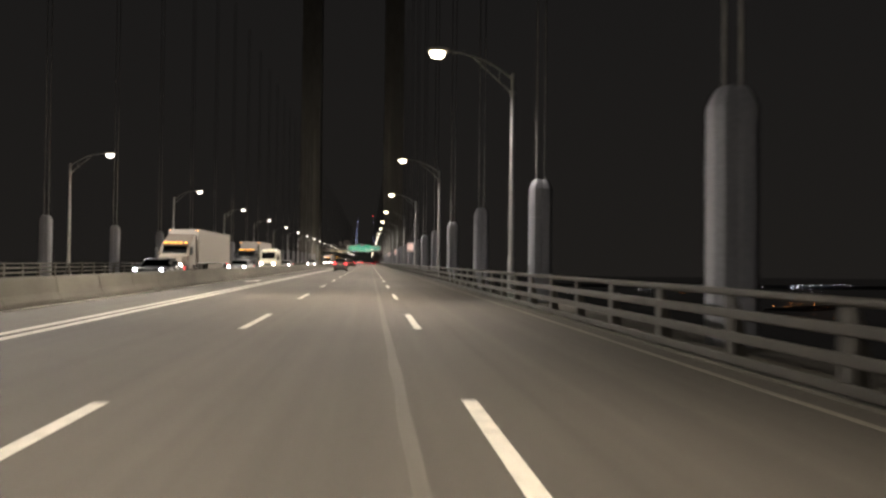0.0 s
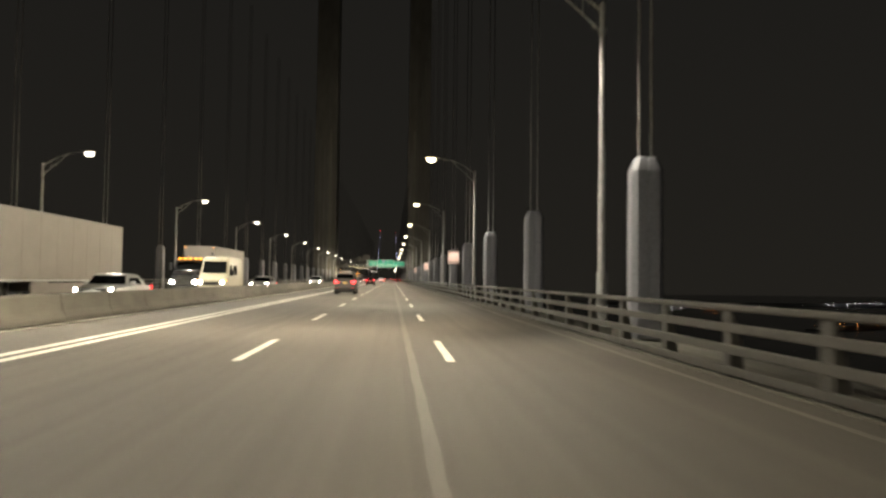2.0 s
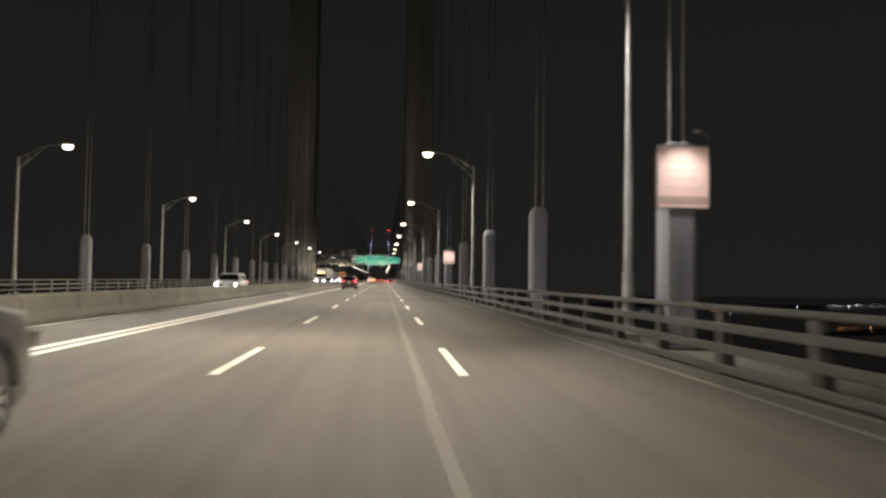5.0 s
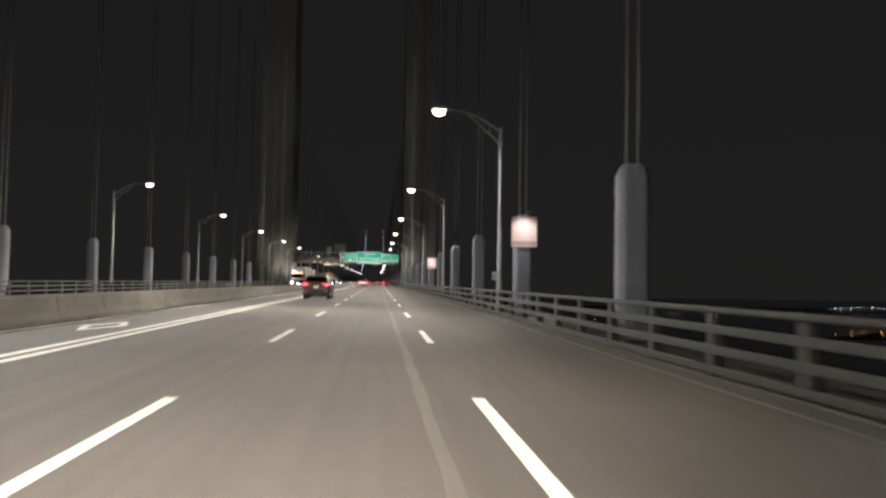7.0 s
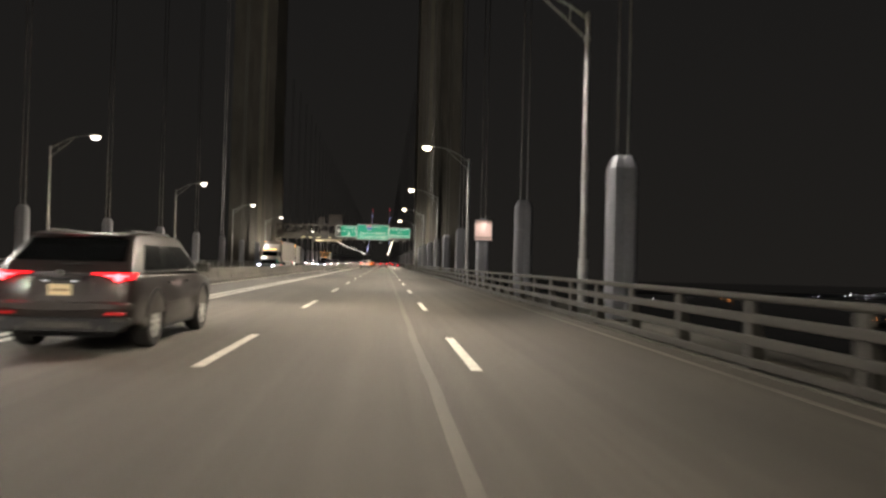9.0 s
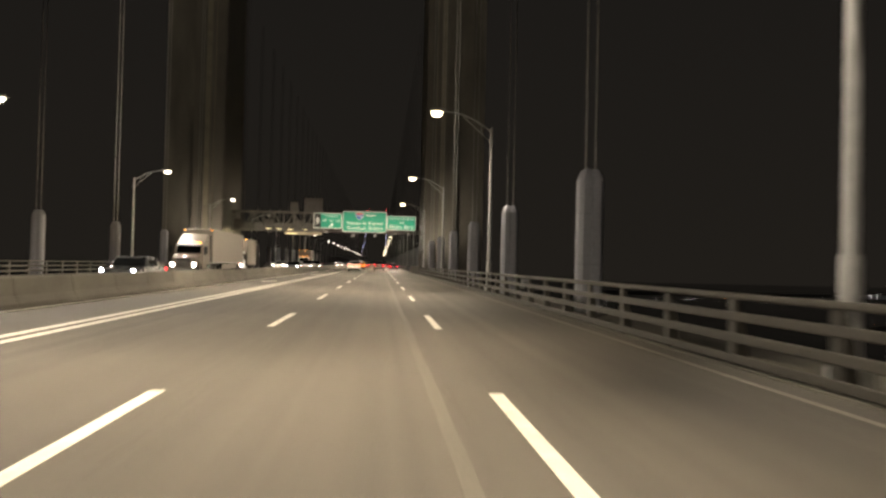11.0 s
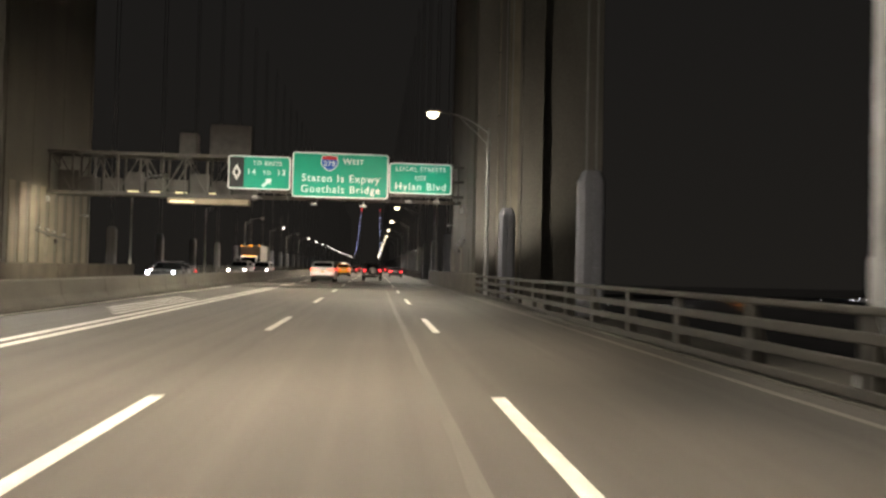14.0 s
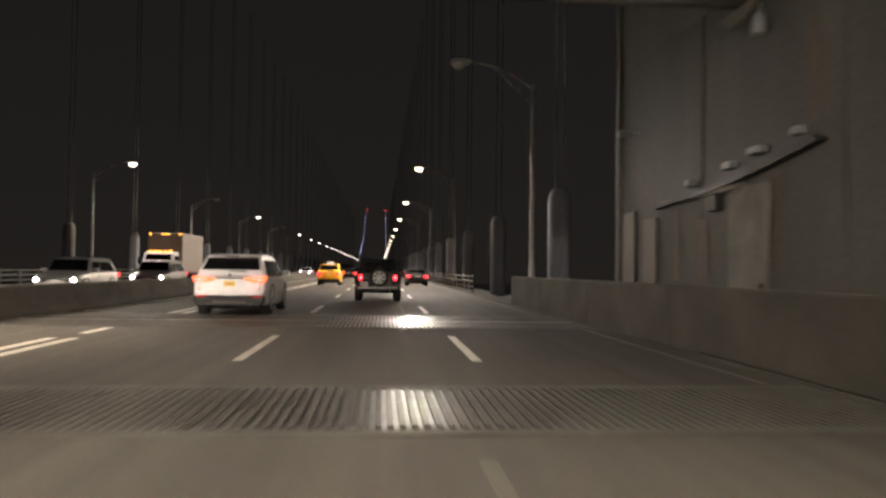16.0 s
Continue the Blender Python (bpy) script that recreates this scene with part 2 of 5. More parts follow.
TRACTOR_TAN = surf("tractor_paint", (0.17, 0.145, 0.12), 0.35, var=0.12, scale=1.5, grain=20, bump=0.0, coat=0.4)
CANVAS = surf("black_canvas", (0.025, 0.025, 0.027), 0.85, var=0.2, scale=4, grain=90, bump=0.3)
PLATE_Y = surf("plate_yellow", (0.80, 0.55, 0.18), 0.5, var=0.08, bump=0.0)
PLATE_W = surf("plate_white", (0.75, 0.74, 0.70), 0.5, var=0.08, bump=0.0)
PLATE_LAMP = glow("plate_lamp_white", (0.85, 0.9, 1.0), 0.8)
PLATE_CREAM = surf("plate_cream", (0.85, 0.70, 0.42), 0.5, var=0.08, bump=0.0)
PLATE_INK = surf("plate_ink", (0.36, 0.24, 0.12), 0.5, var=0.1, bump=0.0)
LENS_WARM = glow("lamp_lens_warm", (1.0, 0.88, 0.64), 7.0)
LENS_COOL = glow("lamp_lens_cool", (1.0, 0.94, 0.83), 5.0)
LENS_DEAD = surf("lamp_lens_unlit", (0.5, 0.5, 0.46), 0.3, var=0.05, bump=0.0)
TAIL = glow("tail_light_red", (1.0, 0.010, 0.018), 2.4, (0.5, 0.01, 0.01))
TAIL_HOT = glow("tail_light_core", (1.0, 0.045, 0.055), 14.0, (0.6, 0.05, 0.03))
TAIL_AMBER = glow("tail_light_amber", (1.0, 0.10, 0.02), 3.2, (0.6, 0.06, 0.02))
STOP_OFF = surf("stop_lamp_unlit", (0.10, 0.008, 0.008), 0.25, var=0.05, bump=0.0)
# reflectors are no lamps; a faint glow stands in for returned headlight
REFLECTOR = glow("red_reflector_glow", (1.0, 0.03, 0.03), 0.12, (0.5, 0.01, 0.01))
HEAD_W = glow("headlight_white", (1.0, 0.93, 0.84), 60.0)
HEAD_B = glow("headlight_blue_white", (0.72, 0.80, 1.0), 60.0)
MARKER = glow("marker_amber", (1.0, 0.36, 0.03), 6.0, (0.6, 0.25, 0.02))
NECKLACE = glow("necklace_lamp", (0.50, 0.56, 1.0), 6.0)
BEACON = glow("beacon_red", (1.0, 0.05, 0.05), 5.0)
CITY_W = glow("city_lamp_white", (0.95, 0.95, 1.0), 9.0)
CITY_O = glow("city_lamp_orange", (1.0, 0.36, 0.10), 5.0)
LENS_DIM = glow("sign_lamp_lens", (1.0, 0.93, 0.80), 1.2)
TUBE_LIGHT = glow("work_lamp", (1.0, 0.85, 0.50), 1.2)
WATER = surf("night_water", (0.006, 0.007, 0.008), 0.2, var=0.3, scale=0.02, grain=0.4, bump=0.08)
LAND = surf("dark_land", (0.012, 0.012, 0.010), 0.9, var=0.3, scale=0.01, grain=0.1)

# ---- mesh helpers ----


def mesh_object(name, bm, material, smooth=False):
    bmesh.ops.recalc_face_normals(bm, faces=bm.faces)
    me = bpy.data.meshes.new(name)
    if smooth:
        for f in bm.faces:
            f.smooth = True
    bm.to_mesh(me)
    bm.free()
    me.materials.append(material)
    if smooth:
        me.set_sharp_from_angle(angle=radians(38))
    return new(name, me)


def part(name, bm, material, parent, label="", smooth=False):
    ob = mesh_object(name, bm, material, smooth)
    ob.parent = parent
    return tagged(ob, label)


def share(name, ob, place, parent):
    """Another piece on the mesh of ob."""
    o = new(name, ob.data)
    o.matrix_basis = place
    o.parent = parent
    return o


def thing(name, label, category, group="", kind="", place=None):
    ob = new(name)
    ob.empty_display_size = 0.2
    if place is not None:
        ob.matrix_basis = place
    return tagged(ob, label, category, group, kind)


def add_box(bm, x0, x1, y0, y1, z0, z1, bevel=0.0, seg=1):
    m = Matrix.LocRotScale(((x0 + x1) / 2, (y0 + y1) / 2, (z0 + z1) / 2), None, (abs(x1 - x0), abs(y1 - y0), abs(z1 - z0)))
    r = bmesh.ops.create_cube(bm, size=1, matrix=m)
    if bevel:
        es = list({e for v in r["verts"] for e in v.link_edges})
        bmesh.ops.bevel(bm, geom=es, offset=bevel, segments=seg, affect="EDGES", profile=0.5)
    return bm


def box(x0, x1, y0, y1, z0, z1, bevel=0.0, seg=1):
    return add_box(bmesh.new(), x0, x1, y0, y1, z0, z1, bevel, seg)


def add_tube(bm, a, b, r0, r1=None, sides=12):
    a, b = Vector(a), Vector(b)
    d = b - a
    m = Matrix.Translation((a + b) / 2) @ d.to_track_quat("Z", "Y").to_matrix().to_4x4()
    bmesh.ops.create_cone(bm, cap_ends=True, segments=sides, radius1=r0, radius2=r0 if r1 is None else r1, depth=d.length, matrix=m)
    return bm


def tube(a, b, r0, r1=None, sides=12):
    return add_tube(bmesh.new(), a, b, r0, r1, sides)


def bent_tube(points, r, sides=10):
    bm = bmesh.new()
    pts = [Vector(p) for p in points]
    rings = []
    for i, p in enumerate(pts):
        way = (pts[min(i + 1, len(pts) - 1)] - pts[max(i - 1, 0)]).normalized()
        side = way.cross(Vector((0.0, 1.0, 0.0)) if abs(way.y) < 0.9 else Vector((1.0, 0.0, 0.0))).normalized()
        up = side.cross(way)
        rings.append([bm.verts.new(p + (side * math.cos(2 * math.pi * k / sides) + up * math.sin(2 * math.pi * k / sides)) * r) for k in range(sides)])
    for a, b in zip(rings, rings[1:]):
        for k in range(sides):
            j = (k + 1) % sides
            bm.faces.new((a[k], a[j], b[j], b[k]))
    bm.faces.new(rings[0])
    bm.faces.new(rings[-1])
    return bm


def prism(points, d0, d1, axis="y", bevel=0.0):
    """A flat outline, extruded along an axis. points: (x, z) for y, (y, z) for x, (x, y) for z."""
    bm = bmesh.new()

    def place(p, d):
        return {"y": (p[0], d, p[1]), "x": (d, p[0], p[1]), "z": (p[0], p[1], d)}[axis]
    lo = [bm.verts.new(place(p, d0)) for p in points]
    hi = [bm.verts.new(place(p, d1)) for p in points]
    bm.faces.new(lo)
    bm.faces.new(list(reversed(hi)))
    for i in range(len(points)):
        j = (i + 1) % len(points)
        bm.faces.new((lo[i], hi[i], hi[j], lo[j]))
    if bevel:
        bmesh.ops.bevel(bm, geom=list(bm.edges), offset=bevel, segments=1, affect="EDGES", profile=0.5)
    return bm


def rounded(x0, x1, z0, z1, r, n=4):
    out = []
    for cx, cz, a0 in ((x1 - r, z1 - r, 0), (x0 + r, z1 - r, 90), (x0 + r, z0 + r, 180), (x1 - r, z0 + r, 270)):
        for i in range(n + 1):
            a = radians(a0 + 90 * i / n)
            out.append((cx + r * math.cos(a), cz + r * math.sin(a)))
    return out


def lathe(profile, sides=20, axis="x"):
    """Turns (radius, along) round an axis."""
    bm = bmesh.new()
    rings = []
    for r, d in profile:
        ring = []
        for i in range(sides):
            a = 2 * math.pi * i / sides
            c, s = r * math.cos(a), r * math.sin(a)
            ring.append(bm.verts.new({"x": (d, c, s), "y": (c, d, s), "z": (c, s, d)}[axis]))
        rings.append(ring)
    for p, q in zip(rings, rings[1:]):
        for i in range(sides):
            j = (i + 1) % sides
            bm.faces.new((p[i], p[j], q[j], q[i]))
    bm.faces.new(rings[0])
    bm.faces.new(rings[-1])
    return bm


def sweep_x(profile, slices):
    """Lofts a side outline (y, z) across the width. slices: (inset, x as a function of y and z)."""
    bm = bmesh.new()
    cy = sum(p[0] for p in profile) / len(profile)
    cz = sum(p[1] for p in profile) / len(profile)
    rings = []
    for inset, fx in slices:
        ring = []
        for y, z in profile:
            yy, zz = y + (cy - y) * inset, z + (cz - z) * inset * 1.4
            ring.append(bm.verts.new((fx(yy, zz), yy, zz)))
        rings.append(ring)
    n = len(profile)
    for p, q in zip(rings, rings[1:]):
        for i in range(n):
            j = (i + 1) % n
            bm.faces.new((p[i], p[j], q[j], q[i]))
    for ring in (rings[0], rings[-1]):
        f = bm.faces.new(ring)
        bmesh.ops.triangulate(bm, faces=[f])
    return bm
# ---- water, far shore, deck ----
tagged(mesh_object("water", box(-4000, 4000, -1500, 4400, -75, -70), WATER), "black night water far below the bridge", "water", kind="structure")

ring = []
for i in range(48):
    a = 2 * math.pi * i / 48
    r = 1 + 0.12 * math.sin(3 * a + 1) + 0.07 * math.sin(7 * a)
    ring.append((1500 + 1150 * r * math.cos(a), 2520 + 190 * r * math.sin(a)))
spit = [(640, 1190), (700, 1170), (790, 1225), (860, 1300), (900, 1345), (830, 1335), (740, 1275)]
tagged(mesh_object("shore_spit", prism(spit, -71, -68.5, "z"), LAND), "narrow unlit spit of land in the water", "land", kind="structure")
tagged(mesh_object("shore_land", prism(ring, -71, -68.5, "z"), LAND), "unlit low land along the far shore", "land", kind="structure")


def light_cluster(name, label, count, x0, x1, y0, y1, z0, z1, r0, r1, material, seed):
    """Lamps of a far town, each on a thin mast."""
    rng = random.Random(seed)
    bm = bmesh.new()
    for _ in range(count):
        u = rng.random()
        x = x0 + (x1 - x0) * u + rng.uniform(-12, 12)
        y = y0 + (y1 - y0) * u + rng.uniform(-60, 60)
        z, r = rng.uniform(z0, z1), rng.uniform(r0, r1)
        bmesh.ops.create_icosphere(bm, subdivisions=1, radius=r, matrix=Matrix.Translation((x, y, z)))
        add_tube(bm, (x, y, -69), (x, y, z - r), 0.06, sides=4)
    return tagged(mesh_object(name, bm, material), label, "city lights", kind="stuff")


light_cluster("city_lights", "row of small white lamps on the far shore", 20, 1400, 1720, 2380, 2640, -68, -58, 0.35, 0.75, CITY_W, 3)
light_cluster("city_lights", "cluster of orange lamps near the water", 12, 690, 800, 1200, 1290, -67, -63, 0.15, 0.4, CITY_O, 5)
light_cluster("city_lights", "small orange lamps on the dark shore", 5, 828, 850, 1930, 1990, -67, -62, 0.4, 0.8, CITY_O, 7)
light_cluster("city_lights", "scattered white lamps on the dark shore", 24, 480, 1500, 1900, 2500, -68, -62, 0.22, 0.5, CITY_W, 9)

# the deck and its road
deck = tagged(mesh_object("deck", box(mirror_x(7.4), 7.4, -80, ROAD_END, -1.2, -0.10), DECK_EDGE), "dirty grey bridge deck edge under the road", "deck", kind="structure")
road = tagged(mesh_object("road", box(mirror_x(4.92), 4.92, -80, ROAD_END, -0.095, 0.0), ASPHALT), "worn grey-brown asphalt road over the bridge", "road", kind="structure")
for side in (1, -1):
    x0, x1 = (4.925, 5.85) if side > 0 else (mirror_x(5.85), mirror_x(4.925))
    tagged(mesh_object("kerb_1" if side > 0 else "kerb_2", box(x0, x1, -80, 700, -0.095, 0.030, 0.012), KERB_STONE), "low weathered concrete kerb under the bridge railing", "kerb", kind="structure")

# ---- road markings, laid on the road ----


def strip(name, x0, x1, y0, y1, material=PAINT_W, z=0.004):
    ob = mesh_object(name, box(x0, x1, y0, y1, z - 0.003, z), material)
    ob.parent = road
    return ob


for ya, yb in ((-80, 348.6), (351.6, 359.7), (365.1, 800)):
    strip("edge_line", 4.43, 4.53, ya, yb, EDGE_PAINT)
for xa in (-5.86, -6.27):
    for ya, yb in ((-80, 348.6), (351.6, 357.2), (365.1, 800)):
        strip("double_line", xa - 0.10, xa + 0.10, ya, yb)
strip("short_line", -6.2, -6.0, 358.2, 359.7)
strip("edge_line", -9.02, -8.88, -80, 349.0)
strip("edge_line", -9.02, -8.88, 366.0, 800)
strip("edge_line", mirror_x(4.55), mirror_x(4.40), -80, 800)
strip("edge_line", -10.75, -10.6, -80, 800)


def wavering_joint(y0, y1, x):
    """A filled paving joint whose edges wander."""
    bm = bmesh.new()
    prev = None
    y = y0
    while y < y1:
        c = x + 0.05 * noise.noise((y * 0.11, 3.1, 0)) + 0.02 * noise.noise((y * 0.7, 1.7, 0))
        w = 0.055 + 0.04 * abs(noise.noise((y * 0.45, 8.2, 0)))
        cur = [bm.verts.new((c - w, y, 0.0035)), bm.verts.new((c + w, y, 0.0035))]
        if prev:
            bm.faces.new((prev[0], prev[1], cur[1], cur[0]))
        prev = cur
        y += 0.6
    o = mesh_object("joint_line", bm, SEAM)
    o.parent = road


wavering_joint(6.0, 348.5, 0.55)
wavering_joint(366.0, 560.0, 0.52)

DASH, DASH_LEN, DASH_0 = 12.19, 4.2, 28.88
dash_model = None
for x in (1.20, -2.29, -13.9, -17.5):
    for k in range(-3, 56):
        y1 = DASH_0 + DASH * k
        if y1 > 349 and y1 - DASH_LEN < 366:
            y1 = min(y1, 348.6) if y1 - DASH_LEN < 347 else y1
        place = pose(x, y1 - DASH_LEN, 0)
        if dash_model is None:
            dash_model = mesh_object("dash", box(-0.075, 0.075, 0, DASH_LEN, 0.001, 0.0045), PAINT_W)
            dash_model.matrix_basis, dash_model.parent = place, road
        else:
            share("dash", dash_model, place, road)

# diamonds of the bus lane and the hatched lines before the tower
for yc in (61.0, 176.0, 292.5):
    pts = [(-7.55, yc - 2.0), (-6.95, yc), (-7.55, yc + 2.0), (-8.15, yc)]
    inn = [(-7.55, yc - 1.4), (-7.2, yc), (-7.55, yc + 1.4), (-7.9, yc)]
    for i in range(4):
        j = (i + 1) % 4
        o = mesh_object("diamond_stroke", prism([pts[i], pts[j], inn[j], inn[i]], 0.001, 0.0045, "z"), PAINT_W)
        o.parent = road
for i, xa in enumerate((-6.75, -7.1, -7.45, -7.8)):
    strip("hatch_line", xa - 0.06, xa + 0.06, 321.5 + 0.9 * i, 330.6 + 0.6 * i)
strip("hatch_line", -8.86, -8.70, 338.0, 348.6)

# ---- steel finger joints across the road at the tower ----


def finger_joint(y0, y1):
    joint = tagged(mesh_object("expansion_joint", box(-9.3, 4.85, y0, y1, -0.02, 0.003), JOINT_DARK), "dark steel finger joint across the road", "expansion joint", kind="structure")
    bm = bmesh.new()
    for edge in (y0, y1):
        add_box(bm, -9.3, 4.85, edge - 0.12, edge + 0.12, 0.0035, 0.012)
    part("joint_edge", bm, JOINT_STEEL, joint, "worn steel edge plates")
    x = -9.2
    lo = []
    while x < 4.8:
        lo.append(x)
        x += 0.105
    bm = bmesh.new()
    for x in lo:
        if y1 - y0 < 3:
            add_box(bm, x, x + 0.055, y0 + 0.16, y1 - 0.16, 0.0035, 0.02)
        else:
            add_box(bm, x, x + 0.055, y0 + 0.16, y0 + 2.1, 0.0035, 0.02)
            add_box(bm, x + 0.02, x + 0.075, y0 + 2.6, y1 - 0.16, 0.0035, 0.02)
    tagged(part("joint_finger", bm, JOINT_STEEL, joint, "row of narrow bright steel fingers"), kind="stuff")
    return joint


finger_joint(348.9, 351.3)
finger_joint(360.0, 364.8)

# ---- concrete median barrier in sections ----
barrier = thing("median_barrier", "weathered concrete median barrier between the two roadways", "barrier", kind="structure")
prof = [(-0.30, 0.0), (0.30, 0.0), (0.30, 0.10), (0.16, 0.30), (0.10, 0.74), (0.07, 0.80), (-0.07, 0.80), (-0.10, 0.74), (-0.16, 0.30), (-0.30, 0.10)]
SECTION = 3.78
section_model = None
for k in range(-22, 150):
    place = pose(-9.62, k * SECTION, 0.0)
    if section_model is None:
        section_model = part("barrier_section", prism(prof, 0.012, SECTION - 0.012, "y", 0.012), CONCRETE, barrier)
        section_model.matrix_basis = place
    else:
        share("barrier_section", section_model, place, barrier)
tagged(mesh_object("barrier_far", prism(prof, 150 * SECTION, 1200, "y"), CONCRETE), "far stretch of concrete median barrier", "barrier", kind="structure").location.x = -9.62

# ---- bridge railing, one panel between two suspenders ----


def build_railing():
    r = thing("bridge_railing", "dull grey painted steel bridge railing with four wide bars", "railing", "railing panels along the bridge")
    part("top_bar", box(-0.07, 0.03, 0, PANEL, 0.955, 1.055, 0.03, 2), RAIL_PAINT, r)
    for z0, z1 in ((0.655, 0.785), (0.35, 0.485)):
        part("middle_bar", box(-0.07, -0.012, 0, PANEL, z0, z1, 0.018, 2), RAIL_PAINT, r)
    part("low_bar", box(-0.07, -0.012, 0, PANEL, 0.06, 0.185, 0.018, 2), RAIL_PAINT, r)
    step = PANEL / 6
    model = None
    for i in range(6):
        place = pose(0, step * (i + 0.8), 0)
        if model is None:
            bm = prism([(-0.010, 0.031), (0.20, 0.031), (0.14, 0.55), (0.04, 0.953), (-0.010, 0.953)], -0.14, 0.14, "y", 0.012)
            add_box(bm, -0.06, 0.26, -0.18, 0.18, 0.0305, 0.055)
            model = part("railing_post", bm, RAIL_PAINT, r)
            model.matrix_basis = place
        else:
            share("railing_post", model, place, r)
    return r


PARAPET_0, PARAPET_1 = 339.3, 372.5
rail_model = build_railing()
first = True
for k in range(-6, 42):
    y = PANEL_0 + PANEL * k
    if y + PANEL > PARAPET_0 and y < PARAPET_1 - 0.1:
        continue
    for side in (1, -1):
        m = pose(RAIL_X, y, 0) if side > 0 else pose(mirror_x(RAIL_X), y + PANEL, 0, 0, 0, 180)
        if first:
            rail_model.matrix_basis, first = m, False
        else:
            copy_thing(rail_model, m)
# the concrete parapets past the tower, and the short railings that meet them
for side in (1, -1):
    x0, x1 = (4.95, 5.30) if side > 0 else (mirror_x(5.30), mirror_x(4.95))
    pp = thing("tower_parapet", "stained concrete parapet wall beside the bridge tower", "parapet", kind="structure")
    for i in range(6):
        ya = PARAPET_0 + (PARAPET_1 - PARAPET_0) * i / 6
        yb = PARAPET_0 + (PARAPET_1 - PARAPET_0) * (i + 1) / 6
        part("parapet_section", box(x0, x1, ya + 0.008, yb - 0.008, 0.031, 1.13, 0.03), PARAPET, pp)
    gap = thing("bridge_railing", "short dull grey steel railing panel meeting a parapet", "railing", "railing panels along the bridge")
    k = int((PARAPET_0 - PANEL_0) // PANEL)
    y0 = PANEL_0 + PANEL * k
    xr = RAIL_X if side > 0 else mirror_x(RAIL_X)
    sg = 1 if side > 0 else -1
    if PARAPET_0 - y0 > 0.5:
        for z0, z1 in ((0.955, 1.055), (0.655, 0.785), (0.35, 0.485), (0.06, 0.185)):
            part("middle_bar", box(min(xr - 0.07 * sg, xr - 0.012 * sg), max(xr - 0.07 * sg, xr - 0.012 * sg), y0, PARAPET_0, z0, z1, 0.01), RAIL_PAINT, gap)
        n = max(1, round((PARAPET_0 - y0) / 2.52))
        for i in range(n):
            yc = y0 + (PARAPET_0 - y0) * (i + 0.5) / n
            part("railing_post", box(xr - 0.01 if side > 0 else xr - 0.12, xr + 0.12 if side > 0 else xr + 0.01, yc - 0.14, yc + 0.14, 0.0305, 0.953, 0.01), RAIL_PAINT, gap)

# ---- suspenders with their steel covers ----


def build_suspender():
    s = thing("suspender_cover", "pale grey painted twin steel cover round two suspender ropes", "suspender", "suspenders along the bridge")
    for sx in (-1, 1):
        # half of the cover: folded plate with broad chamfers, drawn in at its top round the rope
        bm = bmesh.new()
        rings = []
        for z, xi, xo, hd, c in ((-0.09, 0.004, 0.41, 0.31, 0.13), (POST_Z - 0.36, 0.004, 0.41, 0.31, 0.13),
                                 (POST_Z - 0.16, 0.006, 0.34, 0.262, 0.115), (POST_Z - 0.05, 0.014, 0.28, 0.22, 0.095), (POST_Z, 0.040, 0.235, 0.19, 0.08)):
            pts = [(xi, -hd), (xo - c, -hd), (xo, -hd + c), (xo, hd - c), (xo - c, hd), (xi, hd)]
            rings.append([bm.verts.new((px * sx, py, z)) for px, py in pts])
        for p, q in zip(rings, rings[1:]):
            for i in range(len(p)):
                j = (i + 1) % len(p)
                bm.faces.new((p[i], p[j], q[j], q[i]))
        bm.faces.new(rings[0])
        bm.faces.new(rings[-1])
        bmesh.ops.bevel(bm, geom=[e for e in bm.edges if e.verts[0].co.z > POST_Z - 0.4 or e.verts[1].co.z > POST_Z - 0.4], offset=0.014, segments=1, affect="EDGES", profile=0.5)
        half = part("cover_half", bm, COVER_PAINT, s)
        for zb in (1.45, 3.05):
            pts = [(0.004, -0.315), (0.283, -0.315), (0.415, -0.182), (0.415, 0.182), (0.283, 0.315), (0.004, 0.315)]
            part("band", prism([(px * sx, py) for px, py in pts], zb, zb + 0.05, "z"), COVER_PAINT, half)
        part("rope", tube((0.155 * sx, 0, POST_Z - 0.1), (0.155 * sx, 0, 46), 0.034, sides=8), ROPE, s, "grey wire rope", smooth=True)
    part("base_plate", box(-0.55, 0.55, -0.42, 0.42, -0.0985, -0.05, 0.01), RAIL_PAINT, s)
    return s


sus_model = build_suspender()
first = True
for k in range(-5, 66):
    y = PANEL_0 + PANEL * k
    if TOWER_0 - 3 < y < TOWER_1 + 4:
        continue
    yy = y if y < 345 else y + 1.3
    for x in (POST_X, mirror_x(POST_X)):
        m = pose(x, yy, 0)
        if first:
            sus_model.matrix_basis, first = m, False
        else:
            copy_thing(sus_model, m)

# ---- street lamps ----


